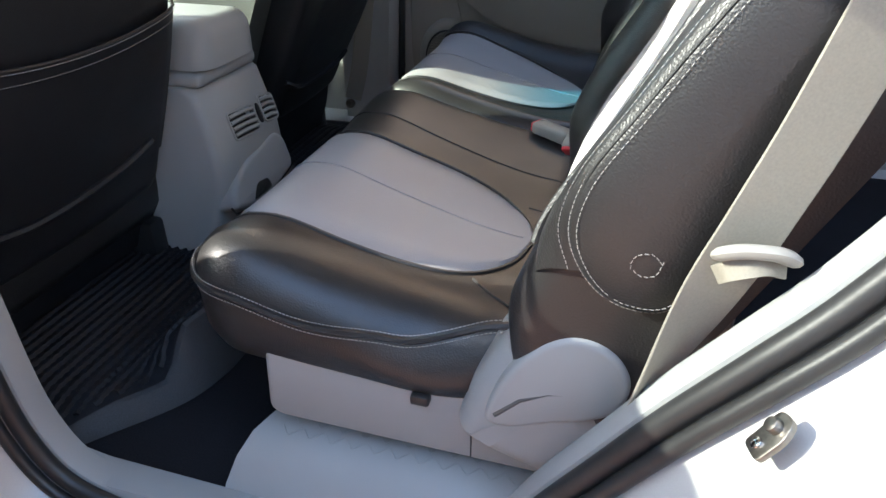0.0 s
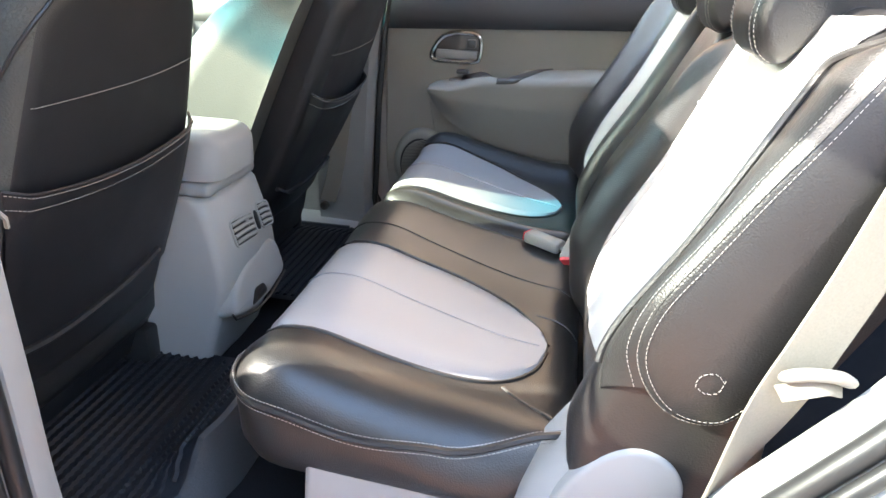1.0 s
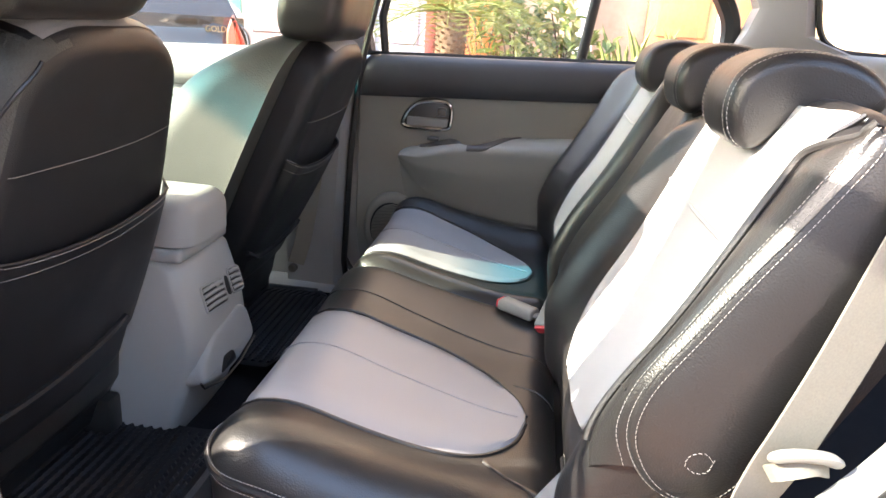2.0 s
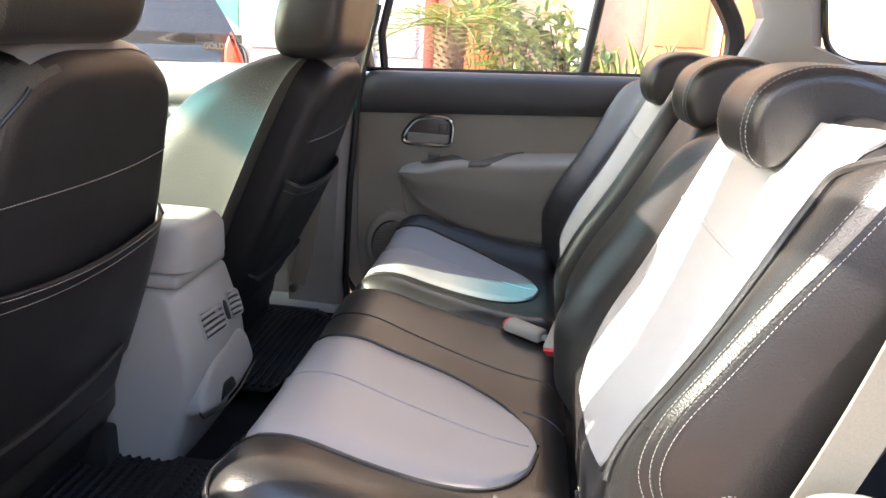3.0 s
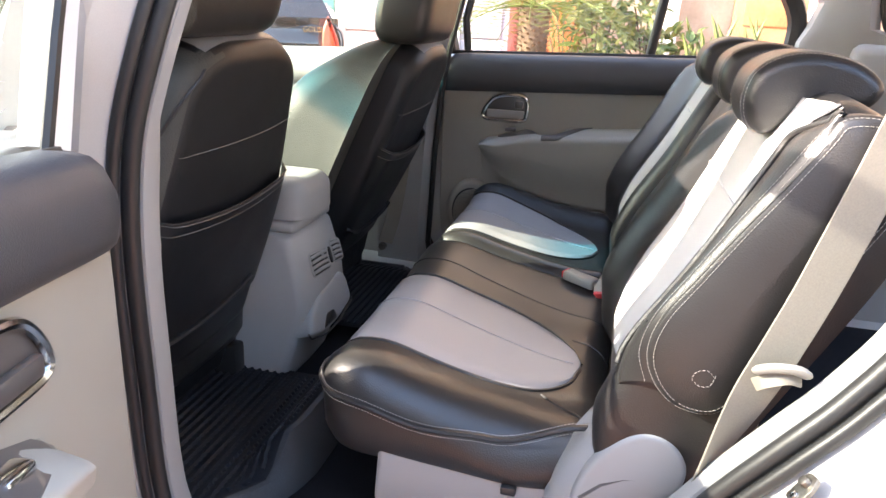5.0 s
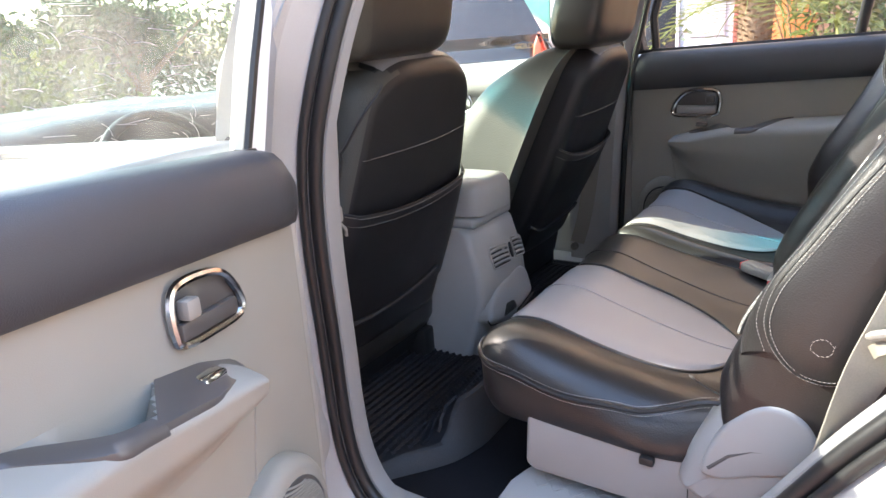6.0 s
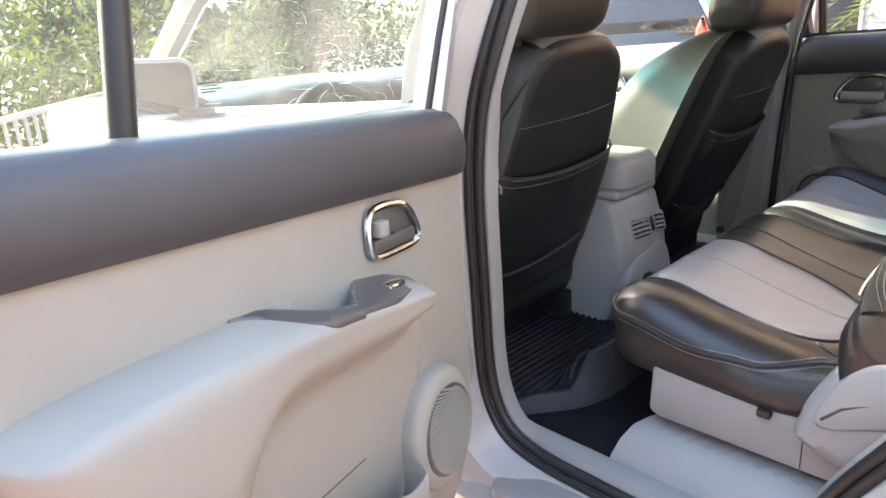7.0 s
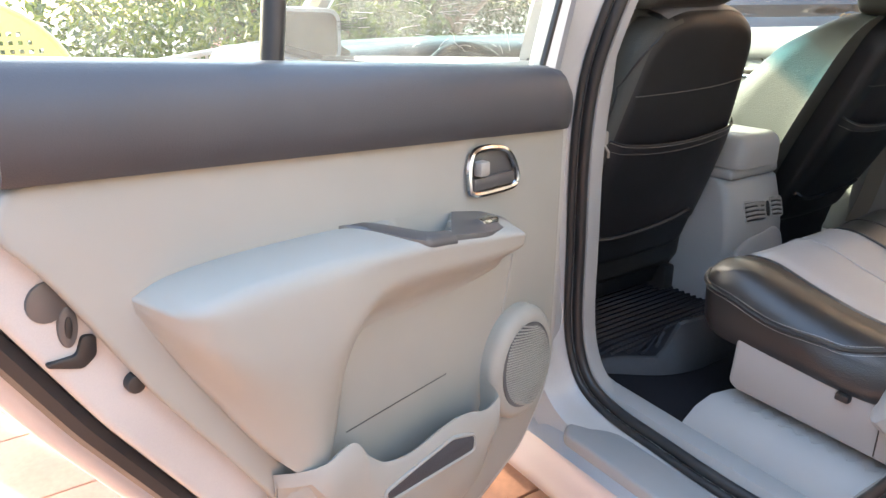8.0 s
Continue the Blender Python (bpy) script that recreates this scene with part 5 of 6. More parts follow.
for y, inn in ((1.012, 0.020), (1.016, 0.008), (1.026, 0.0), (1.12, -0.004), (1.210, 0.0), (1.222, 0.008), (1.228, 0.020)):
    secs.append([Vector((p.x - (inn if p.x > -1.3 else 0), y + (0.09 * (p.y - 0.742) if y < 1.1 else 0.010), p.y)) for p in ring])
part("console_body", loft(secs), GREY_PLASTIC, console, "grey console body", 50)
part("console_collar", rbox((-1.20, 1.022, 0.742), (-0.752, 1.216, 0.768), 0.010, 3), GREY_PLASTIC, console)
part("console_lid", slab(rounded_poly([(-1.20, 1.018), (-0.735, 1.026), (-0.735, 1.206), (-1.20, 1.214)], [0.02, 0.045, 0.045, 0.02], 6), 0.772, 0.852, 0.034, 5), GREY_PLASTIC, console, "rounded grey storage lid")
VENT = frame3((-0.7405, 0, 0.672), (0, 1, 0), (-0.26, 0, 0.965), (0.965, 0, 0.26))
for y0, y1 in ((1.066, 1.150), (1.176, 1.224)):
    v = part("vent", slab(rounded_poly([(y0, -0.040), (y1, -0.046), (y1, 0.004), (y0, 0.012)], 0.009), -0.010, 0.004, 0.002, 2, VENT), BLACK_PLASTIC, console, "black air vent")
    for k in range(4):
        q = -0.031 + 0.0115 * k
        part("slat", tube([VENT @ Vector((y0 + 0.003, q, 0.004)), VENT @ Vector(((y0 + y1) / 2, q - 0.001, 0.007)), VENT @ Vector((y1 - 0.003, q - 0.006, 0.004))], 0.0036, 6), GREY_PLASTIC, v, "grey vent slat")
    part("vent_surround", tube([VENT @ Vector((p.x, p.y, 0.003)) for p in rounded_poly([(y0, -0.040), (y1, -0.046), (y1, 0.004), (y0, 0.012)], 0.009)], 0.0026, 6, True), GREY_PLASTIC, v)
part("vent_wheel", slab([Vector((1.163 + 0.006 * math.cos(a), -0.018 + 0.020 * math.sin(a))) for a in (i * math.pi / 8 for i in range(16))], 0.0, 0.008, 0.003, 2, VENT), BLACK_PLASTIC, console, "vent thumb wheel")
dr = part("ashtray", slab(rounded_poly([(0.990, -0.150), (1.060, -0.168), (1.130, -0.166), (1.222, -0.150), (1.222, -0.085), (1.190, -0.062), (1.070, -0.080), (1.010, -0.110)], 0.022), -0.040, 0.002, 0.012, 4, VENT), GREY_PLASTIC, console, "grey pull-out tray")
part("tray_joint", tube([VENT @ Vector(p) for p in ((0.985, -0.140, -0.002), (0.990, -0.153, -0.001), (1.060, -0.171, 0.0), (1.130, -0.169, 0.0), (1.220, -0.154, -0.003))], 0.0022, 6), BLACK_PLASTIC, dr, "dark joint under the tray")
# black plate paints the dark inside of the tray's finger hole
part("finger_hole_shade", slab(rounded_poly([(1.050, -0.156), (1.120, -0.156), (1.116, -0.134), (1.078, -0.130)], 0.009), -0.006, 0.0035, 0.002, 2, VENT), BLACK_PLASTIC, dr, "black plate for the shade in the finger hole")

# ---- floor mats ----
def mat_z(x, y):
    z = 0.414 + 0.016 * step01(y, 0.52, 0.60)
    z += 0.078 * step01(x, -0.70, -0.605) * step01(y, 0.640, 0.690)
    return z


def mat_edge_x(y):
    return -0.735 + 0.125 * step01(y, 0.470, 0.690) + 0.012 * step01(y, 0.66, 0.74)


def floor_mat(y0, y1, mirror):
    root = thing("floor_mat", "black ribbed rubber floor mat with a grey cloth edge", "floor mat", (-0.9, (y0 + y1) / 2, FLOOR_Z), "rear floor mats")
    my = (lambda y: 2 * YC - y) if mirror else (lambda y: y)
    vs, fs, nx, ny = [], [], 30, 36
    for j in range(ny + 1):
        y = y0 + (y1 - y0) * j / ny
        for i in range(nx + 1):
            x = -1.16 + (mat_edge_x(y) + 1.16) * i / nx
            vs.append(Vector((x, my(y), mat_z(x, y))))
    for j in range(ny):
        for i in range(nx):
            a = j * (nx + 1) + i
            fs.append((a, a + 1, a + nx + 2, a + nx + 1))
    sheet = part("mat_sheet", (vs, fs), MAT_RUBBER, root)
    ribs = []
    for k in range(34):
        x = -1.14 + 0.0185 * k
        run = []
        for i in range(70):
            y = y0 + 0.02 + (y1 - y0 - 0.04) * i / 69
            xx = x + 0.0014 * (1 if i % 2 else -1)
            if xx < mat_edge_x(y) - 0.02:
                run.append((xx, my(y), mat_z(xx, y) + 0.001))
        if len(run) > 2:
            ribs.append(tube(run, 0.0052, 5))
    part("ribs", merged(*ribs), MAT_RUBBER, sheet, "raised zigzag ribs")
    edge = [Vector((mat_edge_x(y0 + (y1 - y0) * j / ny), my(y0 + (y1 - y0) * j / ny), 0)) for j in range(ny + 1)]
    for p in edge:
        p.z = mat_z(p.x, my(p.y))
    part("mat_rim", loft([[p + Vector((-0.004, 0, 0.004)), p + Vector((0.006, -0.003, 0.003)), p + Vector((0.020, -0.006, -0.4 * (p.z - 0.402))), Vector((p.x + 0.026, p.y - 0.006, 0.402))] for p in edge], caps=False, close=False), MAT_EDGE, root, "grey cloth rim")
    part("mat_rim", tube([(x, my(y0), mat_z(x, y0)) for x in (-1.16, -1.0, -0.85, -0.735)], 0.007, 6), MAT_EDGE, root)
    return root


floor_mat(0.505, 1.004, False)
floor_mat(0.505, 1.004, True)

# ---- belts and buckles ----
def buckle(root_label, tip, tail, width=0.030, up=(0, 0, 1)):
    root = thing("seat_belt_buckle", root_label, "belt buckle", tail)
    tip, tail = Vector(tip), Vector(tail)
    d = (tip - tail).normalized()
    s = d.cross(Vector(up)).normalized()
    n = s.cross(d)
    m = Matrix(((d.x, s.x, n.x, tail.x), (d.y, s.y, n.y, tail.y), (d.z, s.z, n.z, tail.z), (0, 0, 0, 1)))
    L = (tip - tail).length
    body = part("buckle_body", rbox((0, -width / 2, -0.011), (L, width / 2, 0.011), 0.007, 3, m), BELT_PLASTIC, root, "beige buckle housing")
    part("release_button", rbox((L - 0.006, -width / 2 + 0.004, -0.0085), (L + 0.004, width / 2 - 0.004, 0.0085), 0.003, 2, m), RED_PLASTIC, root, "red release button")
    part("stalk", tube([tail + d * 0.01, tail - d * 0.03, tail - d * 0.05 + Vector((0.01, 0, -0.025))], 0.010, 8, flat=0.5), BELT_PLASTIC, root)
    return root


buckle("beige seat belt buckle with a red button", (-0.112, 1.048, 0.690), (-0.092, 1.096, 0.728), 0.040, (-0.6, -0.5, 0.6))
buckle("beige seat belt buckle lying on the cushion", (-0.192, 1.205, 0.668), (-0.125, 1.165, 0.664), 0.034, (0, 0, 1))

belt = thing("seat_belt", "beige seat belt hanging beside the rear bench", "seat belt", (0.02, 0.46, 0.5))
strap = smooth_open([(0.20, 0.480, 1.50), (0.150, 0.478, 1.20), (0.100, 0.474, 0.99), (0.072, 0.470, 0.895), (0.048, 0.470, 0.82), (0.020, 0.474, 0.72), (0.0, 0.480, 0.63)], 6)
ups = [Vector((0.25 + 0.75 * step01(-p.z, -0.86, -0.70), -0.95 + 0.30 * step01(-p.z, -0.86, -0.70), 0.1)) for p in strap]
part("webbing", ribbon(strap, 0.046, 0.0025, ups), WEBBING, belt, "beige woven strap")
part("tongue", tube(smooth_open([(0.046, 0.456, 0.866), (0.050, 0.451, 0.871), (0.062, 0.448, 0.876), (0.080, 0.448, 0.877), (0.090, 0.451, 0.873), (0.093, 0.456, 0.868)], 5), lambda t: 0.0088 * (1 - abs(2 * t - 1) ** 6 * 0.7), 10, flat=0.62), BELT_PLASTIC, belt, "beige plastic belt tongue")
part("fold", ribbon(smooth_open([(0.050, 0.462, 0.848), (0.055, 0.452, 0.857), (0.066, 0.448, 0.864), (0.078, 0.451, 0.866), (0.090, 0.457, 0.862)], 5), 0.014, 0.004, (0.2, -0.8, 0.6)), WEBBING, belt, "folded strap end")

# strap mostly out of view, placed to block sun between seat and pillar
nbelt = thing("front_seat_belt", "beige seat belt hanging along the near pillar", "seat belt", (-0.75, 0.52, 0.46))
part("webbing", ribbon(smooth_open([(-0.60, 0.46, 1.50), (-0.675, 0.440, 1.22), (-0.735, 0.500, 1.04), (-0.755, 0.532, 0.93), (-0.77, 0.535, 0.8), (-0.79, 0.52, 0.5)], 5), 0.046, 0.0025, (0.95, 0.3, 0.1)), WEBBING, nbelt, "beige woven strap")

fbelt = thing("front_seat_belt", "beige seat belt anchored low on the far pillar", "seat belt", (-0.80, 1.80, 0.46))
part("webbing", ribbon(smooth_open([(-0.815, 1.80, 0.475), (-0.79, 1.805, 0.57), (-0.765, 1.815, 0.75), (-0.745, 1.825, 0.95), (-0.70, 1.83, 1.3)], 5), 0.046, 0.0025, (0.3, -0.95, 0)), WEBBING, fbelt, "beige woven strap")
part("anchor_bolt", slab([Vector((-0.822 + 0.013 * math.cos(a), 0.462 + 0.013 * math.sin(a))) for a in (i * math.pi / 8 for i in range(16))], -1.80, -1.785, 0.004, 2, FACE), STEEL, fbelt, "steel anchor bolt")

# ---- beyond the far window: yard, house, parked car ----
PLASTER = mat("pale_plaster", (0.60, 0.43, 0.30), 0.9, spread=0.12, grain=0.08, scale=40, bump=0.4, bump_scale=90)
PINK_DOOR = mat("pale_pink_door_paint", (0.50, 0.38, 0.365), 0.5, spread=0.05)
WHITE_DOOR = mat("white_door_paint", (0.50, 0.49, 0.53), 0.45, spread=0.04)
TEAL_PAINT = mat("teal_wall_paint", (0.13, 0.35, 0.30), 0.6, spread=0.08)
ORANGE_PAINT = mat("orange_column_paint", (0.55, 0.16, 0.05), 0.6, spread=0.12)
WOOD = mat("orange_wood_door", (0.42, 0.20, 0.08), 0.5, spread=0.15, grain=0.12, scale=40)
house = thing("house", "pale plastered house front with painted doors and orange columns", "house", (0, 6.3, 0))
# upper wall is unseen, raised so the leather mirrors plaster instead of sky
part("wall", rbox((-4.6, 6.05, 0), (5.6, 6.35, 6.2), 0.01), PLASTER, house)
part("teal_wall", rbox((-4.6, 5.98, 0), (-2.77, 6.06, 3.3), 0.01), TEAL_PAINT, house, "teal painted wall")


def leaf_door(x0, x1, z1, material, label, lines):
    d = part("door", rbox((x0, 5.97, 0.02), (x1, 6.04, z1), 0.012), material, house, label)
    for za, zb in lines:
        w = (x1 - x0) * 0.14
        part("door_panel", rbox((x0 + w, 5.955, za), (x1 - w, 5.985, zb), 0.010), material, d)
    part("door_knob", rbox((x0 + 0.03, 5.93, 1.02), (x0 + 0.07, 5.97, 1.06), 0.015, 3), STEEL, d, "metal door knob")
    return d


leaf_door(-2.76, -1.93, 2.1, PINK_DOOR, "pale pink front door", ((0.18, 0.93), (1.0, 1.95)))
leaf_door(-1.57, -1.14, 2.1, WHITE_DOOR, "white narrow door", ((0.18, 0.92), (0.98, 1.95)))
leaf_door(0.66, 1.20, 2.1, WOOD, "orange-brown wooden door", ((0.2, 0.95), (1.18, 1.9)))
leaf_door(2.0, 2.5, 2.1, mat("cream_door_paint", (0.66, 0.56, 0.36), 0.5, spread=0.05), "cream panelled door", ((0.2, 0.95), (1.1, 1.9)))
WIN = part("window", rbox((-1.86, 5.96, 0.85), (-1.60, 6.06, 2.0), 0.01), mat("dark_window_glass", (0.03, 0.035, 0.045), 0.08, spread=0.2), house, "dark window")
part("frame", rbox((-1.60, 5.95, 0.0), (-1.57, 6.05, 2.15), 0.006), WHITE_DOOR, WIN)
part("column", rbox((-1.13, 5.90, 0), (-1.04, 6.1, 2.6), 0.01), mat("dark_red_frame", (0.22, 0.05, 0.04), 0.6, spread=0.1), house, "dark red column")
part("column", rbox((-0.83, 5.72, 0), (-0.54, 6.1, 2.8), 0.012), ORANGE_PAINT, house, "orange painted column")
part("column", rbox((0.10, 5.80, 0), (0.24, 6.1, 2.8), 0.012), mat("white_post", (0.78, 0.75, 0.70), 0.7, spread=0.06), house, "white post")
part("column", rbox((1.20, 5.92, 0), (1.25, 6.1, 2.4), 0.01), WHITE_DOOR, house, "white door frame")
part("column", rbox((1.26, 5.86, 0), (1.50, 6.1, 2.8), 0.012), ORANGE_PAINT, house, "orange painted column")

# unseen wall behind the walk, added to cut sky light and shade the tiles
shade_wall = part("shade_wall", rbox((-5, -3.7, 0), (5.6, -3.5, 4.0), 0.01), mat("pale_grey_wall_paint", (0.56, 0.57, 0.58), 0.9, spread=0.1, bump=0.3, bump_scale=90))
tagged(shade_wall, "tall unseen wall along the driveway, added to block sky light", "wall", kind="structure")

# out-of-view wall added to hold back sky and bounce warm light on the door
rear_wall = part("bounce_wall", rbox((5.4, -3.5, 0), (5.6, 6.05, 3.4), 0.01), mat("brown_wall_paint", (0.21, 0.165, 0.13), 0.8, spread=0.2, bump=0.3, bump_scale=90))
tagged(rear_wall, "unseen brown wall, added to cut sky light and give warm bounce", "wall", kind="structure")

# parked dark wagon with its back to the yard
CAR_PAINT = mat("black_car_paint", (0.030, 0.022, 0.015), 0.08, spread=0.1, coat=1.0, spec=0.5)
wagon = thing("parked_car", "parked glossy black wagon, seen from behind", "car", (-2.75, 5.0, 0))
WX, WY = -2.745, 4.1
rear_secs = []
for dy, half, top in ((0.02, 0.78, 1.0), (0.0, 0.83, 1.0), (0.10, 0.85, 1.0), (0.6, 0.86, 1.0), (1.6, 0.86, 1.0)):
    secs_pts = []
    for px, pz in rounded_poly([(-1, 0.30), (1, 0.30), (1.0, 0.80), (0.97, 1.10), (-0.97, 1.10), (-1.0, 0.80)], 0.12, 5):
        secs_pts.append(Vector((WX + px * half, WY + dy + (0.05 if pz > 0.9 else 0.0) * (1 if dy < 0.1 else 0), pz)))
    rear_secs.append(secs_pts)
part("body", loft(rear_secs), CAR_PAINT, wagon, "glossy black body", 50)
gate = []
for j in range(25):
    z = 0.62 + 0.50 * j / 24
    gate.append([Vector((WX + x, WY - 0.012 + 0.10 * (x / 0.8) ** 4 + 0.16 * max(0.0, z - 0.93) ** 1.5 - 0.030 * step01(z, 0.90, 0.94) * (1 - step01(z, 0.95, 1.05)) + 0.030 * bell(z, 0.78, 0.09) * (1 - step01(abs(x), 0.28, 0.34)), z)) for x in (-0.8 + 1.6 * i / 32 for i in range(33))])
part("tailgate", loft(gate, caps=False, close=False), CAR_PAINT, wagon, "glossy black tailgate", 60)
cab = []
for dy, half in ((0.02, 0.79), (0.0875, 0.745), (0.275, 0.60), (0.44, 0.50)):
    z = 1.06 + (dy - 0.02) / 0.42 * 0.56
    cab.append([Vector((WX + x, WY + dy + y, z)) for x, y in ((-half, 0.06), (-half * 0.8, 0.0), (0, -0.03), (half * 0.8, 0.0), (half, 0.06), (half, 1.5 - dy), (-half, 1.5 - dy))])
part("cabin", loft(cab), CAR_PAINT, wagon, "black cabin", 50)
glass_rows = []
for dy, half in ((0.165, 0.60), (0.275, 0.525), (0.39, 0.45)):
    z = 1.06 + (dy - 0.02) / 0.42 * 0.56
    glass_rows.append([Vector((WX + x * half, WY + dy - 0.012 + 0.04 * x * x, z)) for x in (-1, -0.5, 0, 0.5, 1)])
part("rear_window", loft(glass_rows, caps=False, close=False), mat("dark_rear_glass", (0.030, 0.026, 0.022), 0.05, spread=0.3, spec=0.6, coat=0.5), wagon, "dark rear window")
part("bumper", rbox((WX - 0.86, WY - 0.07, 0.36), (WX + 0.86, WY + 0.15, 0.66), 0.06, 4), CAR_PAINT, wagon)
RED_LAMP = mat("red_lamp_lens", (0.62, 0.05, 0.02), 0.18, spread=0.1, coat=0.3)
CLEAR_LAMP = mat("clear_lamp_lens", (0.34, 0.10, 0.06), 0.2, spread=0.1, coat=0.3)
for s in (1, -1):
    t = part("tail_lamp", slab(rounded_poly([(WX + s * 0.690, 0.84), (WX + s * 0.825, 0.86), (WX + s * 0.800, 1.00), (WX + s * 0.738, 1.145), (WX + s * 0.700, 1.05)][::s], 0.02), -(WY + 0.10), -(WY - 0.035), 0.02, 3, FACE), CLEAR_LAMP, wagon, "clear and red tail lamp")
    part("red_lens", slab(rounded_poly([(WX + s * 0.755, 0.85), (WX + s * 0.82, 0.865), (WX + s * 0.798, 0.99), (WX + s * 0.748, 1.11)][::s], 0.012), -(WY + 0.05), -(WY - 0.042), 0.01, 2, FACE), RED_LAMP, t, "red lens")
for sx in (-0.66, 0.66):
    for sy in (0.45,):
        w = part("wheel", slab([Vector((WY + sy + 0.32 * math.cos(a), 0.32 + 0.32 * math.sin(a))) for a in (i * math.pi / 16 for i in range(32))], WX + sx - 0.10, WX + sx + 0.10, 0.03, 3, Matrix(((0, 0, 1, 0), (1, 0, 0, 0), (0, 1, 0, 0), (0, 0, 0, 1)))), RUBBER, wagon, "black tyre")
txt = bpy.data.curves.new("badge", "FONT")
txt.body, txt.size, txt.extrude, txt.align_x = "GOLD", 0.052, 0.002, "LEFT"
tmp = bpy.data.objects.new("badge_tmp", txt)
dg = bpy.context.evaluated_depsgraph_get()
scene.collection.objects.link(tmp)
dg.update()
badge_mesh = bpy.data.meshes.new_from_object(tmp.evaluated_get(dg))
bpy.data.objects.remove(tmp)
badge_mesh.transform(frame3((-2.168, WY + 0.010, 1.034), (1, 0, 0), (0, 0, 1), (0, -1, 0)) @ Matrix.Diagonal((0.84, 0.92, 1, 1)))
badge_mesh.materials.append(mat("gold_badge", (0.75, 0.52, 0.18), 0.25, metal=1.0))
badge = new("badge", badge_mesh)
badge.parent, badge.matrix_parent_inverse = wagon, wagon.matrix_basis.inverted()
badge["label"] = "gold lettered badge"
part("keyhole", slab([Vector((-2.455 + 0.020 * math.cos(a), 1.008 + 0.020 * math.sin(a))) for a in (i * math.pi / 8 for i in range(16))], -(WY + 0.02), -(WY - 0.012), 0.006, 2, FACE), CHROME, wagon, "chrome tailgate lock")
# it is parked askew, its back turned towards the silver car
ASKEW = Matrix.Translation((-1.98, WY, 0)) @ Matrix.Rotation(radians(22), 4, "Z") @ Matrix.Translation((1.98, -WY, 0))
wagon.matrix_basis = ASKEW @ wagon.matrix_basis


# ---- plants ----
def leaf_mat(name, a, b, rough=0.45):
    m = bpy.data.materials.new(name)
    m.use_nodes = True
    nt = m.node_tree
    bs = nt.nodes["Principled BSDF"]
    geo = nt.nodes.new("ShaderNodeNewGeometry")
    ramp = nt.nodes.new("ShaderNodeValToRGB")
    ramp.color_ramp.elements[0].color, ramp.color_ramp.elements[1].color = (*a, 1), (*b, 1)
    nt.links.new(geo.outputs["Random Per Island"], ramp.inputs[0])
    nt.links.new(ramp.outputs[0], bs.inputs["Base Color"])
    bs.inputs["Roughness"].default_value = rough
    tl = nt.nodes.new("ShaderNodeBsdfTranslucent")
    nt.links.new(ramp.outputs[0], tl.inputs[0])
    mx = nt.nodes.new("ShaderNodeMixShader")
    mx.inputs[0].default_value = 0.35
    nt.links.new(bs.outputs[0], mx.inputs[1])
    nt.links.new(tl.outputs[0], mx.inputs[2])
    nt.links.new(mx.outputs[0], nt.nodes["Material Output"].inputs[0])
    return m


HEDGE_LEAF = leaf_mat("hedge_leaf", (0.025, 0.06, 0.010), (0.15, 0.19, 0.03))
TREE_LEAF = leaf_mat("tree_leaf", (0.02, 0.05, 0.015), (0.06, 0.11, 0.035))
PALM_LEAF = leaf_mat("palm_leaf", (0.09, 0.14, 0.03), (0.22, 0.26, 0.06))
BARK = mat("fibrous_bark", (0.13, 0.085, 0.05), 0.9, spread=0.3, grain=0.4, scale=80, bump=0.8, bump_scale=120)
CLAY = mat("clay_pot", (0.48, 0.20, 0.09), 0.7, spread=0.15, bump=0.3, bump_scale=120)
rng = random.Random(7)


def leaf(p, d, up, length, width):
    """A folded, pointed leaf of six corners."""
    d = d.normalized()
    s = d.cross(up)
    s = (s.normalized() if s.length > 1e-5 else Vector((1, 0, 0))) * width / 2
    n = s.cross(d).normalized() * width * 0.18
    return [p, p + d * length * 0.35 + s + n, p + d * length * 0.72 + s * 0.8 + n, p + d * length - n * 0.6, p + d * length * 0.72 - s * 0.8 + n, p + d * length * 0.35 - s + n, p + d * length * 0.5], [(0, 1, 2, 6), (6, 2, 3), (6, 3, 4), (0, 6, 4, 5)]


def leaves(count, place, length, width, out):
    vs, fs = [], []
    for _ in range(count):
        p, centre = place()
        d = (p - centre).normalized() * out + Vector((rng.gauss(0, 1), rng.gauss(0, 1), rng.gauss(0.2, 0.8)))
        v, f = leaf(p, d, Vector((rng.gauss(0, 0.5), rng.gauss(0, 0.5), 1)), length * rng.uniform(0.6, 1.3), width * rng.uniform(0.7, 1.2))
        k = len(vs)
        vs += v
        fs += [tuple(i + k for i in q) for q in f]
    return vs, fs


def in_lumps(lumps):
    def place():
        c, r = rng.choice(lumps)
        while True:
            q = Vector((rng.gauss(0, 1), rng.gauss(0, 1), rng.gauss(0, 1))).normalized() * rng.uniform(0.55, 1.0)
            p = c + Vector((q.x * r.x, q.y * r.y, q.z * r.z))
            if p.z > 0.02:
                return p, c
    return place


lumps = [(Vector((-5.4 + rng.uniform(-0.5, 0.4), y, rng.uniform(0.45, 0.75))), Vector((0.6, 0.6, rng.uniform(0.55, 0.8)))) for y in [-4.5 + 0.32 * i for i in range(24)]] + [(Vector((-6.0 + rng.uniform(-0.3, 0.3), y, rng.uniform(0.9, 1.2))), Vector((0.5, 0.6, 0.7))) for y in [-4.0 + 0.55 * i for i in range(12)]]
hedge = part("hedge", leaves(17000, in_lumps(lumps), 0.085, 0.040, 0.6), HEDGE_LEAF, smooth=0)
tagged(hedge, "sunlit yellow-green hedge of small leaves", "hedge", kind="stuff")


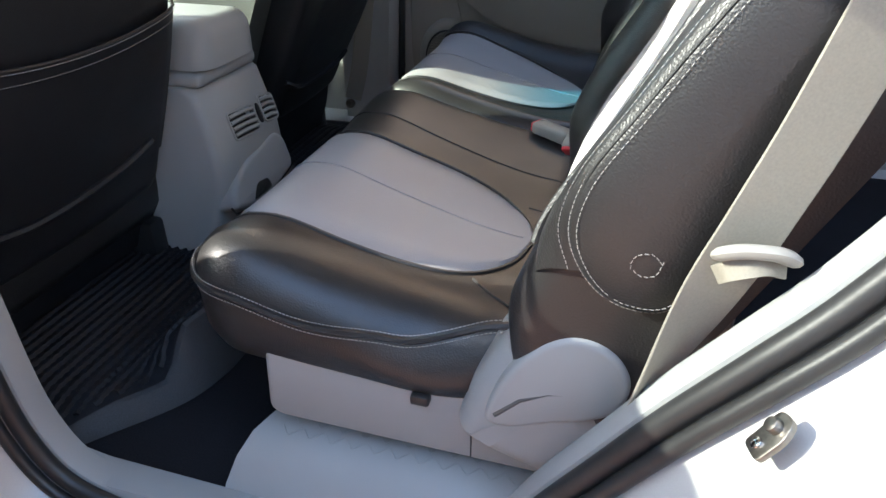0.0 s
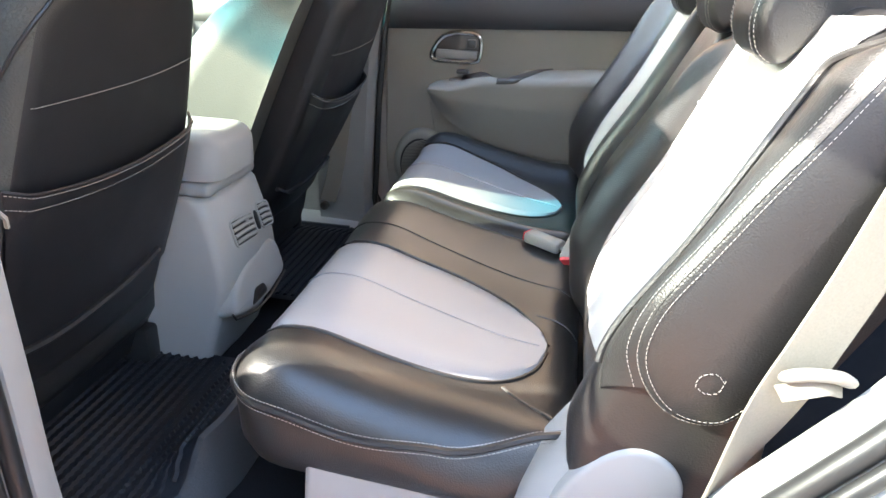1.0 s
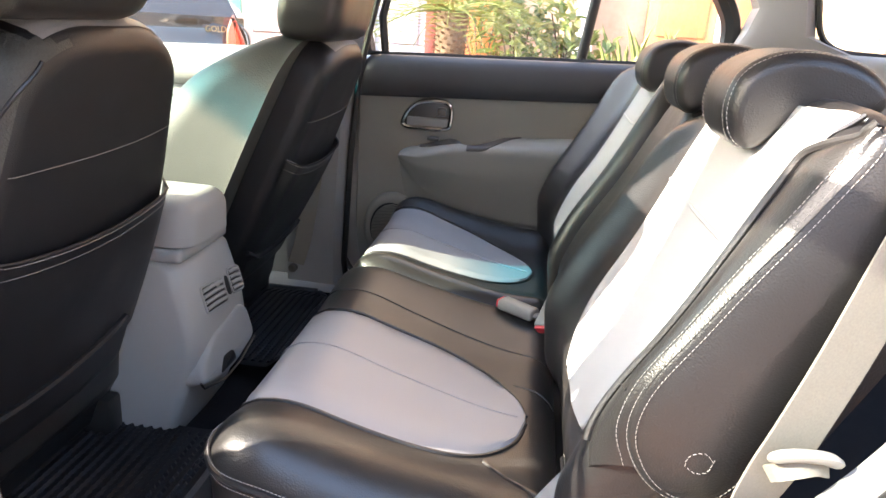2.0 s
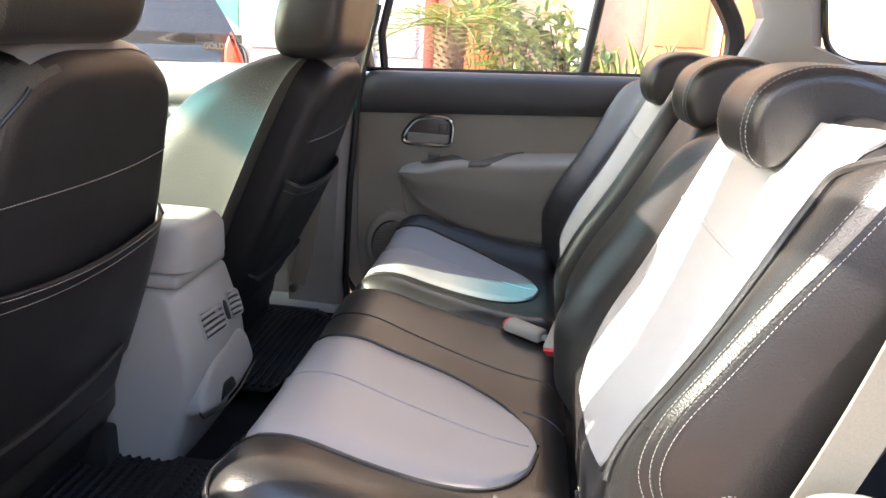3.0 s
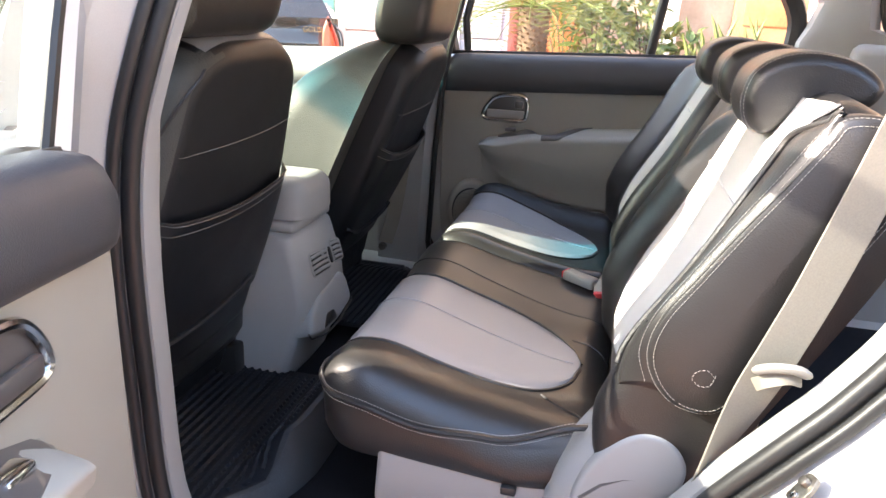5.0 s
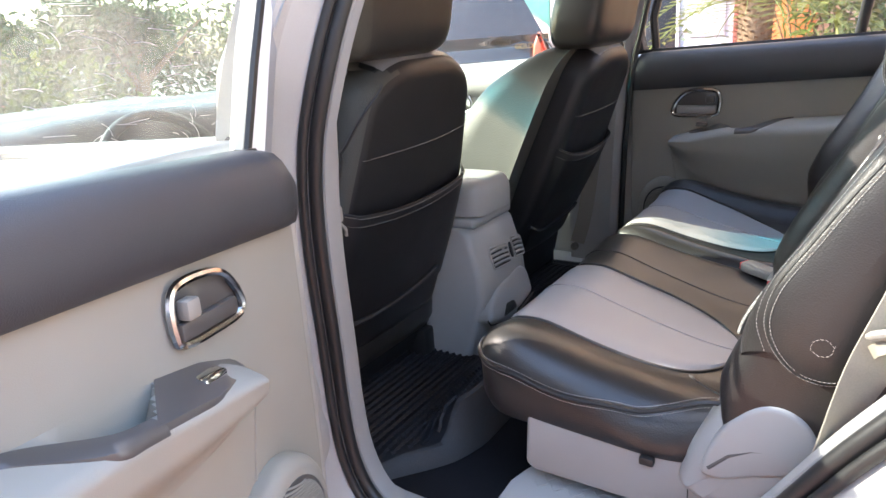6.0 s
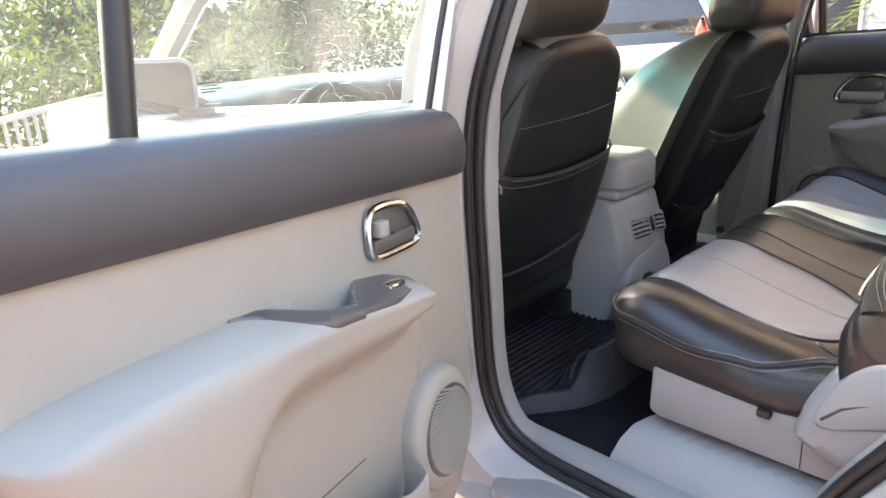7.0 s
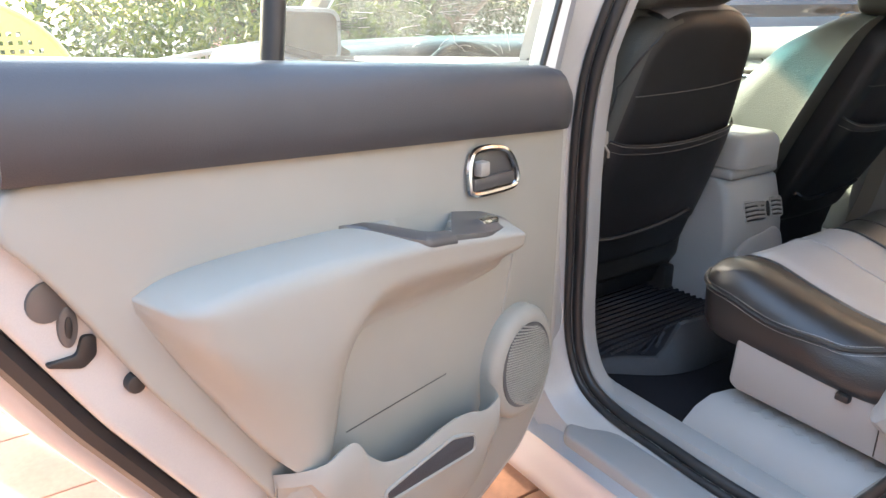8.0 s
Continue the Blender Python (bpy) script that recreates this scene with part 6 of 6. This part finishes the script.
def tree(x, y, h, r, n):
    root = thing("tree", "leafy dark green tree behind the hedge", "tree", (x, y, 0), "trees behind the hedge")
    part("trunk", tube([(x, y, 0), (x + 0.05, y, h * 0.4), (x - 0.05, y + 0.05, h * 0.7)], lambda t: 0.12 * (1 - 0.6 * t), 8), BARK, root)
    lu = [(Vector((x + rng.gauss(0, r * 0.5), y + rng.gauss(0, r * 0.5), h * 0.7 + rng.gauss(0, r * 0.35))), Vector((r * 0.5, r * 0.5, r * 0.42))) for _ in range(9)]
    for c, _ in lu[:5]:
        part("limb", tube([(x, y, h * 0.35), c], lambda t: 0.05 * (1 - 0.7 * t), 6), BARK, root)
    part("crown", leaves(n, in_lumps(lu), 0.13, 0.06, 0.5), TREE_LEAF, root, "loose crown of small leaves", 0)


back_lumps = [(Vector((-8.6 + rng.uniform(-0.6, 0.6), y, rng.uniform(0.6, 1.15))), Vector((0.8, 0.8, rng.uniform(0.65, 0.85)))) for y in [1.2 + 0.55 * i for i in range(16)]] + [(Vector((-9.4 + rng.uniform(-0.3, 0.3), y, rng.uniform(1.1, 1.45))), Vector((0.7, 0.6, 0.5))) for y in [2.6 + 0.5 * i for i in range(9)]]
back_hedge = part("hedge", leaves(16000, in_lumps(back_lumps), 0.12, 0.06, 0.6), TREE_LEAF, smooth=0)
tagged(back_hedge, "dark green bushes at the end of the driveway", "hedge", kind="stuff")
tree(-8.5, 2.2, 2.4, 1.1, 2600)
# unseen tree, added so that its crown dapples the driveway with shade
tree(-5.7, -2.3, 4.5, 0.55, 1500)
tree(-9.5, -1.5, 2.0, 1.0, 2000)
tree(-7.8, 5.0, 2.2, 0.9, 1800)

palm = thing("sago_palm", "sago palm with rough trunk and feathery fronds in a pot", "palm", (-0.738, 4.5, 0))
part("pot", loft([[Vector((-0.738 + r * math.cos(a), 4.5 + r * math.sin(a), z)) for a in (i * math.pi / 12 for i in range(24))] for r, z in ((0.15, 0.0), (0.20, 0.30), (0.23, 0.50), (0.25, 0.50), (0.25, 0.56), (0.22, 0.56), (0.21, 0.50))]), CLAY, palm, "clay pot")
part("trunk", tube([(-0.738, 4.5, 0.5), (-0.740, 4.5, 0.9), (-0.735, 4.5, 1.24)], lambda t: 0.090 + 0.012 * t, 14), BARK, palm)
scales = []
for i in range(260):
    a, z = i * 2.399963, 0.56 + 0.68 * i / 260
    d = Vector((math.cos(a), math.sin(a), 0.55))
    scales.append(leaf(Vector((-0.738 + 0.085 * math.cos(a), 4.5 + 0.085 * math.sin(a), z)), d, Vector((0, 0, 1)), 0.05, 0.028))
part("trunk_scales", merged(*scales), BARK, palm, "rough leaf stumps", 0)
for i in range(15):
    a = i * 2.399963
    rise = 0.75 - 0.050 * i
    d = Vector((math.cos(a), math.sin(a), 0))
    L = 0.62 + 0.1 * rng.random()
    pts = [Vector((-0.735, 4.5, 1.24)) + d * L * t + Vector((0, 0, rise * t - (0.55 + 0.35 * rise) * t * t)) * L for t in (j / 16 for j in range(17))]
    pieces = [tube(pts, lambda t: 0.007 * (1 - 0.8 * t), 5)]
    for j in range(2, 17):
        t = (pts[j] - pts[j - 1]).normalized()
        sd = t.cross(Vector((0, 0, 1))).normalized()
        for k in (-1, 1):
            for h in (0.0, 0.5):
                pieces.append(leaf(pts[j] - t * 0.02 * h, sd * k + t * 0.55 + Vector((0, 0, 0.15)), Vector((0, 0, 1)), 0.15 * math.sin(math.pi * (0.12 + 0.8 * j / 17)) + 0.02, 0.012))
    part("frond", merged(*pieces), PALM_LEAF, palm, smooth=0)


def shrub(x, y, z0, h, r, n, material, label, llen, lwid, pot=None):
    root = thing("potted_shrub", label, "plant", (x, y, 0), "plants before the house")
    part("pot", loft([[Vector((x + q * math.cos(a), y + q * math.sin(a), z)) for a in (i * math.pi / 10 for i in range(20))] for q, z in ((0.10, 0.0), (0.15, z0 * 0.9), (0.17, z0 * 0.9), (0.17, z0), (0.13, z0))]), pot or CLAY, root, "planted pot")
    lu = [(Vector((x + rng.gauss(0, r * 0.5), y + rng.gauss(0, r * 0.3), z0 + h * rng.uniform(0.3, 1.0))), Vector((r * 0.4, r * 0.4, h * 0.22))) for _ in range(8)]
    for c, _ in lu:
        part("stem", tube([(x, y, z0 - 0.03), ((x + c.x) / 2, y, (z0 + c.z) / 2 + 0.05), c], 0.007, 5), BARK, root)
    part("foliage", leaves(n, in_lumps(lu), llen, lwid, 0.5), material, root, smooth=0)


BRIGHT_LEAF = leaf_mat("bright_leaf", (0.08, 0.14, 0.03), (0.30, 0.33, 0.12))
shrub(-0.34, 5.2, 0.62, 0.75, 0.24, 240, BRIGHT_LEAF, "potted shrub with bright green leaves", 0.11, 0.06)
shrub(0.02, 5.3, 0.70, 0.70, 0.22, 220, BRIGHT_LEAF, "potted shrub with yellow-green leaves", 0.12, 0.06, mat("white_pot", (0.72, 0.70, 0.66), 0.6, spread=0.05))
shrub(-0.60, 5.4, 0.60, 0.95, 0.22, 200, PALM_LEAF, "tall potted shrub with thin leaves", 0.14, 0.04)

snake = thing("snake_plant", "snake plant with tall striped yellow-green leaves", "plant", (0.50, 5.2, 0))
part("planter", rbox((0.22, 5.05, 0.0), (0.86, 5.40, 0.78), 0.02), CLAY, snake, "clay planter box")
for i in range(26):
    x, y = rng.uniform(0.27, 0.80), rng.uniform(5.1, 5.3)
    L, lean = rng.uniform(0.25, 0.50), rng.gauss(0, 0.16)
    w = 0.017
    rows = []
    for j in range(7):
        t = j / 6
        ww = w * (1.0 - 0.1 * t) * (1 - max(0, t - 0.7) ** 2 * 10)
        c = Vector((x + lean * t * t * L, y, 0.76 + L * t))
        rows.append([c + Vector((-max(ww, 0.002), 0.008, 0)), c + Vector((0, -0.004, 0)), c + Vector((max(ww, 0.002), 0.008, 0))])
    part("blade", loft(rows, caps=False, close=False), BRIGHT_LEAF, snake)

# ---- the car's own front, seen through the open door's window ----
wing_mirror = thing("wing_mirror", "silver wing mirror on the front door", "mirror", (-1.62, 0.30, 1.0))
part("mirror_shell", loft([[Vector((x, 0.30 + y * s, 1.085 + z * s)) for y, z in rounded_poly([(-0.105, -0.065), (0.085, -0.075), (0.09, 0.065), (-0.095, 0.075)], 0.035, 5)] for x, s in ((-1.585, 1.0), (-1.60, 1.04), (-1.64, 1.0), (-1.68, 0.8), (-1.70, 0.5))]), BODY_PAINT, wing_mirror, "silver mirror shell", 50)
part("mirror_glass", slab(rounded_poly([(0.205, 1.025), (0.375, 1.020), (0.380, 1.142), (0.215, 1.150)], 0.03, 5), -0.004, 0.0, 0.001, 1, frame3((-1.5845, 0, 0), (0, 1, 0), (0, 0, 1), (1, 0, 0))), MIRROR_GLASS, wing_mirror, "mirror glass")
part("mirror_arm", tube([(-1.63, 0.385, 1.04), (-1.64, 0.42, 1.02)], 0.025, 8), BLACK_PLASTIC, wing_mirror)
part("front_pane", ([(-1.80, 0.375, 1.00), (-0.72, 0.375, 1.04), (-0.64, 0.50, 1.52), (-1.30, 0.55, 1.53)], [(0, 1, 2, 3)]), SIDE_GLASS, shell, "front door glass", 0)
part("front_belt", tube([(-1.86, 0.335, 1.005), (-1.3, 0.335, 1.035), (-0.70, 0.335, 1.065)], 0.012, 6), RUBBER, shell, "black belt strip of the front door")

RAIL_PAINT = mat("pale_grey_rail_paint", (0.34, 0.34, 0.33), 0.5, spread=0.1)
fence = thing("railing", "white metal railing in front of the hedge", "railing", (-4.2, 0.7, 0))


def along(s, z):
    """A place along the railing's line."""
    return (-3.9 - 0.8 * s, 0.48 + 0.6 * s, z)


part("top_rail", rbox((-1.3, -0.022, 0.87), (2.6, 0.022, 0.90), 0.006, 2, frame3((-3.9, 0.48, 0), (-0.8, 0.6, 0), (-0.6, -0.8, 0), (0, 0, 1))), RAIL_PAINT, fence)
part("bottom_rail", tube([along(-1.3, 0.2), along(2.6, 0.2)], 0.018, 8), RAIL_PAINT, fence)
for i in range(33):
    part("bar", tube([along(-1.27 + 0.12 * i, 0.0), along(-1.27 + 0.12 * i, 0.88)], 0.010, 6), RAIL_PAINT, fence)

# painted shed beyond the bushes
shed = thing("shed", "pink painted shed with a red band behind the bushes", "shed", (-11.0, 3.9, 0))
SHED_PINK = mat("faded_pink_paint", (0.50, 0.23, 0.22), 0.7, spread=0.15, bump=0.2, bump_scale=90)
part("wall", rbox((-11.6, 2.75, 0), (-10.6, 4.85, 2.7), 0.02), SHED_PINK, shed, "faded pink wall")
part("band", rbox((-10.62, 2.80, 1.42), (-10.56, 4.80, 1.54), 0.01), mat("red_paint", (0.55, 0.03, 0.03), 0.5, spread=0.1), shed, "red painted band")
part("roof", rbox((-11.75, 2.60, 2.7), (-10.45, 5.0, 2.8), 0.03), SHED_PINK, shed)
part("gutter_pipe", tube([(-10.5, 2.70, 0), (-10.5, 2.70, 2.7)], 0.05, 8), WHITE_DOOR, shed, "white gutter pipe")

# yellow garden chair with a perforated back
YELLOW = mat("yellow_plastic", (0.72, 0.58, 0.16), 0.4, spread=0.05)
CX, CY = -1.95, -0.50
chair = thing("garden_chair", "yellow plastic garden chair with a perforated round back", "chair", (CX, CY, 0))
cell, kept, vs = 0.011, {}, []
fs = []
for i in range(-24, 24):
    for j in range(-22, 24):
        y, z = (i + 0.5) * cell, (j + 0.5) * cell
        r = math.hypot(y / 0.26, z / 0.25)
        if r > 1 or (r < 0.84 and i % 2 == 0 and j % 2 == 0):
            continue
        ids = []
        for a, b in ((i, j), (i + 1, j), (i + 1, j + 1), (i, j + 1)):
            if (a, b) not in kept:
                kept[(a, b)] = len(vs)
                vs.append((CX + 0.5 * (a * cell) ** 2 - 0.12 * b * cell, CY + a * cell, 0.94 + b * cell))
            ids.append(kept[(a, b)])
        fs.append(tuple(ids))
backing = part("backrest", (vs, fs), YELLOW, chair, "perforated round back", 0)
solid = backing.modifiers.new("thick", "SOLIDIFY")
solid.thickness = 0.006
part("rim", tube([(CX + 0.5 * (0.26 * math.cos(a)) ** 2 - 0.12 * 0.25 * math.sin(a), CY + 0.26 * math.cos(a), 0.94 + 0.25 * math.sin(a)) for a in (i * math.pi / 20 for i in range(40))], 0.009, 8, True), YELLOW, chair)
part("seat", slab(rounded_poly([(CX - 0.40, CY - 0.23), (CX + 0.03, CY - 0.23), (CX + 0.03, CY + 0.23), (CX - 0.40, CY + 0.23)], 0.06), 0.42, 0.45, 0.01), YELLOW, chair)
for dx in (-0.36, 0.0):
    for dy in (-0.2, 0.2):
        part("leg", tube([(CX + dx, CY + dy, 0.43), (CX + dx * 1.08, CY + dy * 1.1, 0.0)], 0.014, 8), YELLOW, chair)
part("support", tube([(CX, CY - 0.15, 0.44), (CX + 0.04, CY - 0.15, 0.76)], 0.014, 8), YELLOW, chair)
part("support", tube([(CX, CY + 0.15, 0.44), (CX + 0.04, CY + 0.15, 0.76)], 0.014, 8), YELLOW, chair)

# ---- tiles ----
TX, TY, TX0, TY0 = 0.338, 0.429, -0.84, 0.518
tile_src = rbox((0.003, 0.003, -0.012), (TX - 0.003, TY - 0.003, 0.0), 0.002, 1)
tile_mesh = bpy.data.meshes.new("tile")
tile_src.to_mesh(tile_mesh)
tile_src.free()
tile_mesh.materials.append(TILE)
for i in range(-8, 4):
    for j in range(-5, 3):
        t = new("tile", tile_mesh)
        t.parent = ground
        t.location = (TX0 + i * TX, TY0 + j * TY, rng.uniform(-0.0006, 0.0006))
vs, fs = [], []
for i in range(-34, 28):
    for j in range(-24, 26):
        if -8 <= i < 4 and -5 <= j < 3:
            continue
        x, y, k = TX0 + i * TX, TY0 + j * TY, len(vs)
        for z, e in ((-0.012, 0.003), (-0.001, 0.003), (0.0, 0.005)):
            vs += [(x + e, y + e, z), (x + TX - e, y + e, z), (x + TX - e, y + TY - e, z), (x + e, y + TY - e, z)]
        for a in (0, 4):
            fs += [(k + a + q, k + a + (q + 1) % 4, k + a + 4 + (q + 1) % 4, k + a + 4 + q) for q in range(4)]
        fs.append((k + 8, k + 9, k + 10, k + 11))
rest = part("outer_tiles", (vs, fs), TILE, ground, "terracotta tiles further out", 0)
rest["kind"] = "stuff"
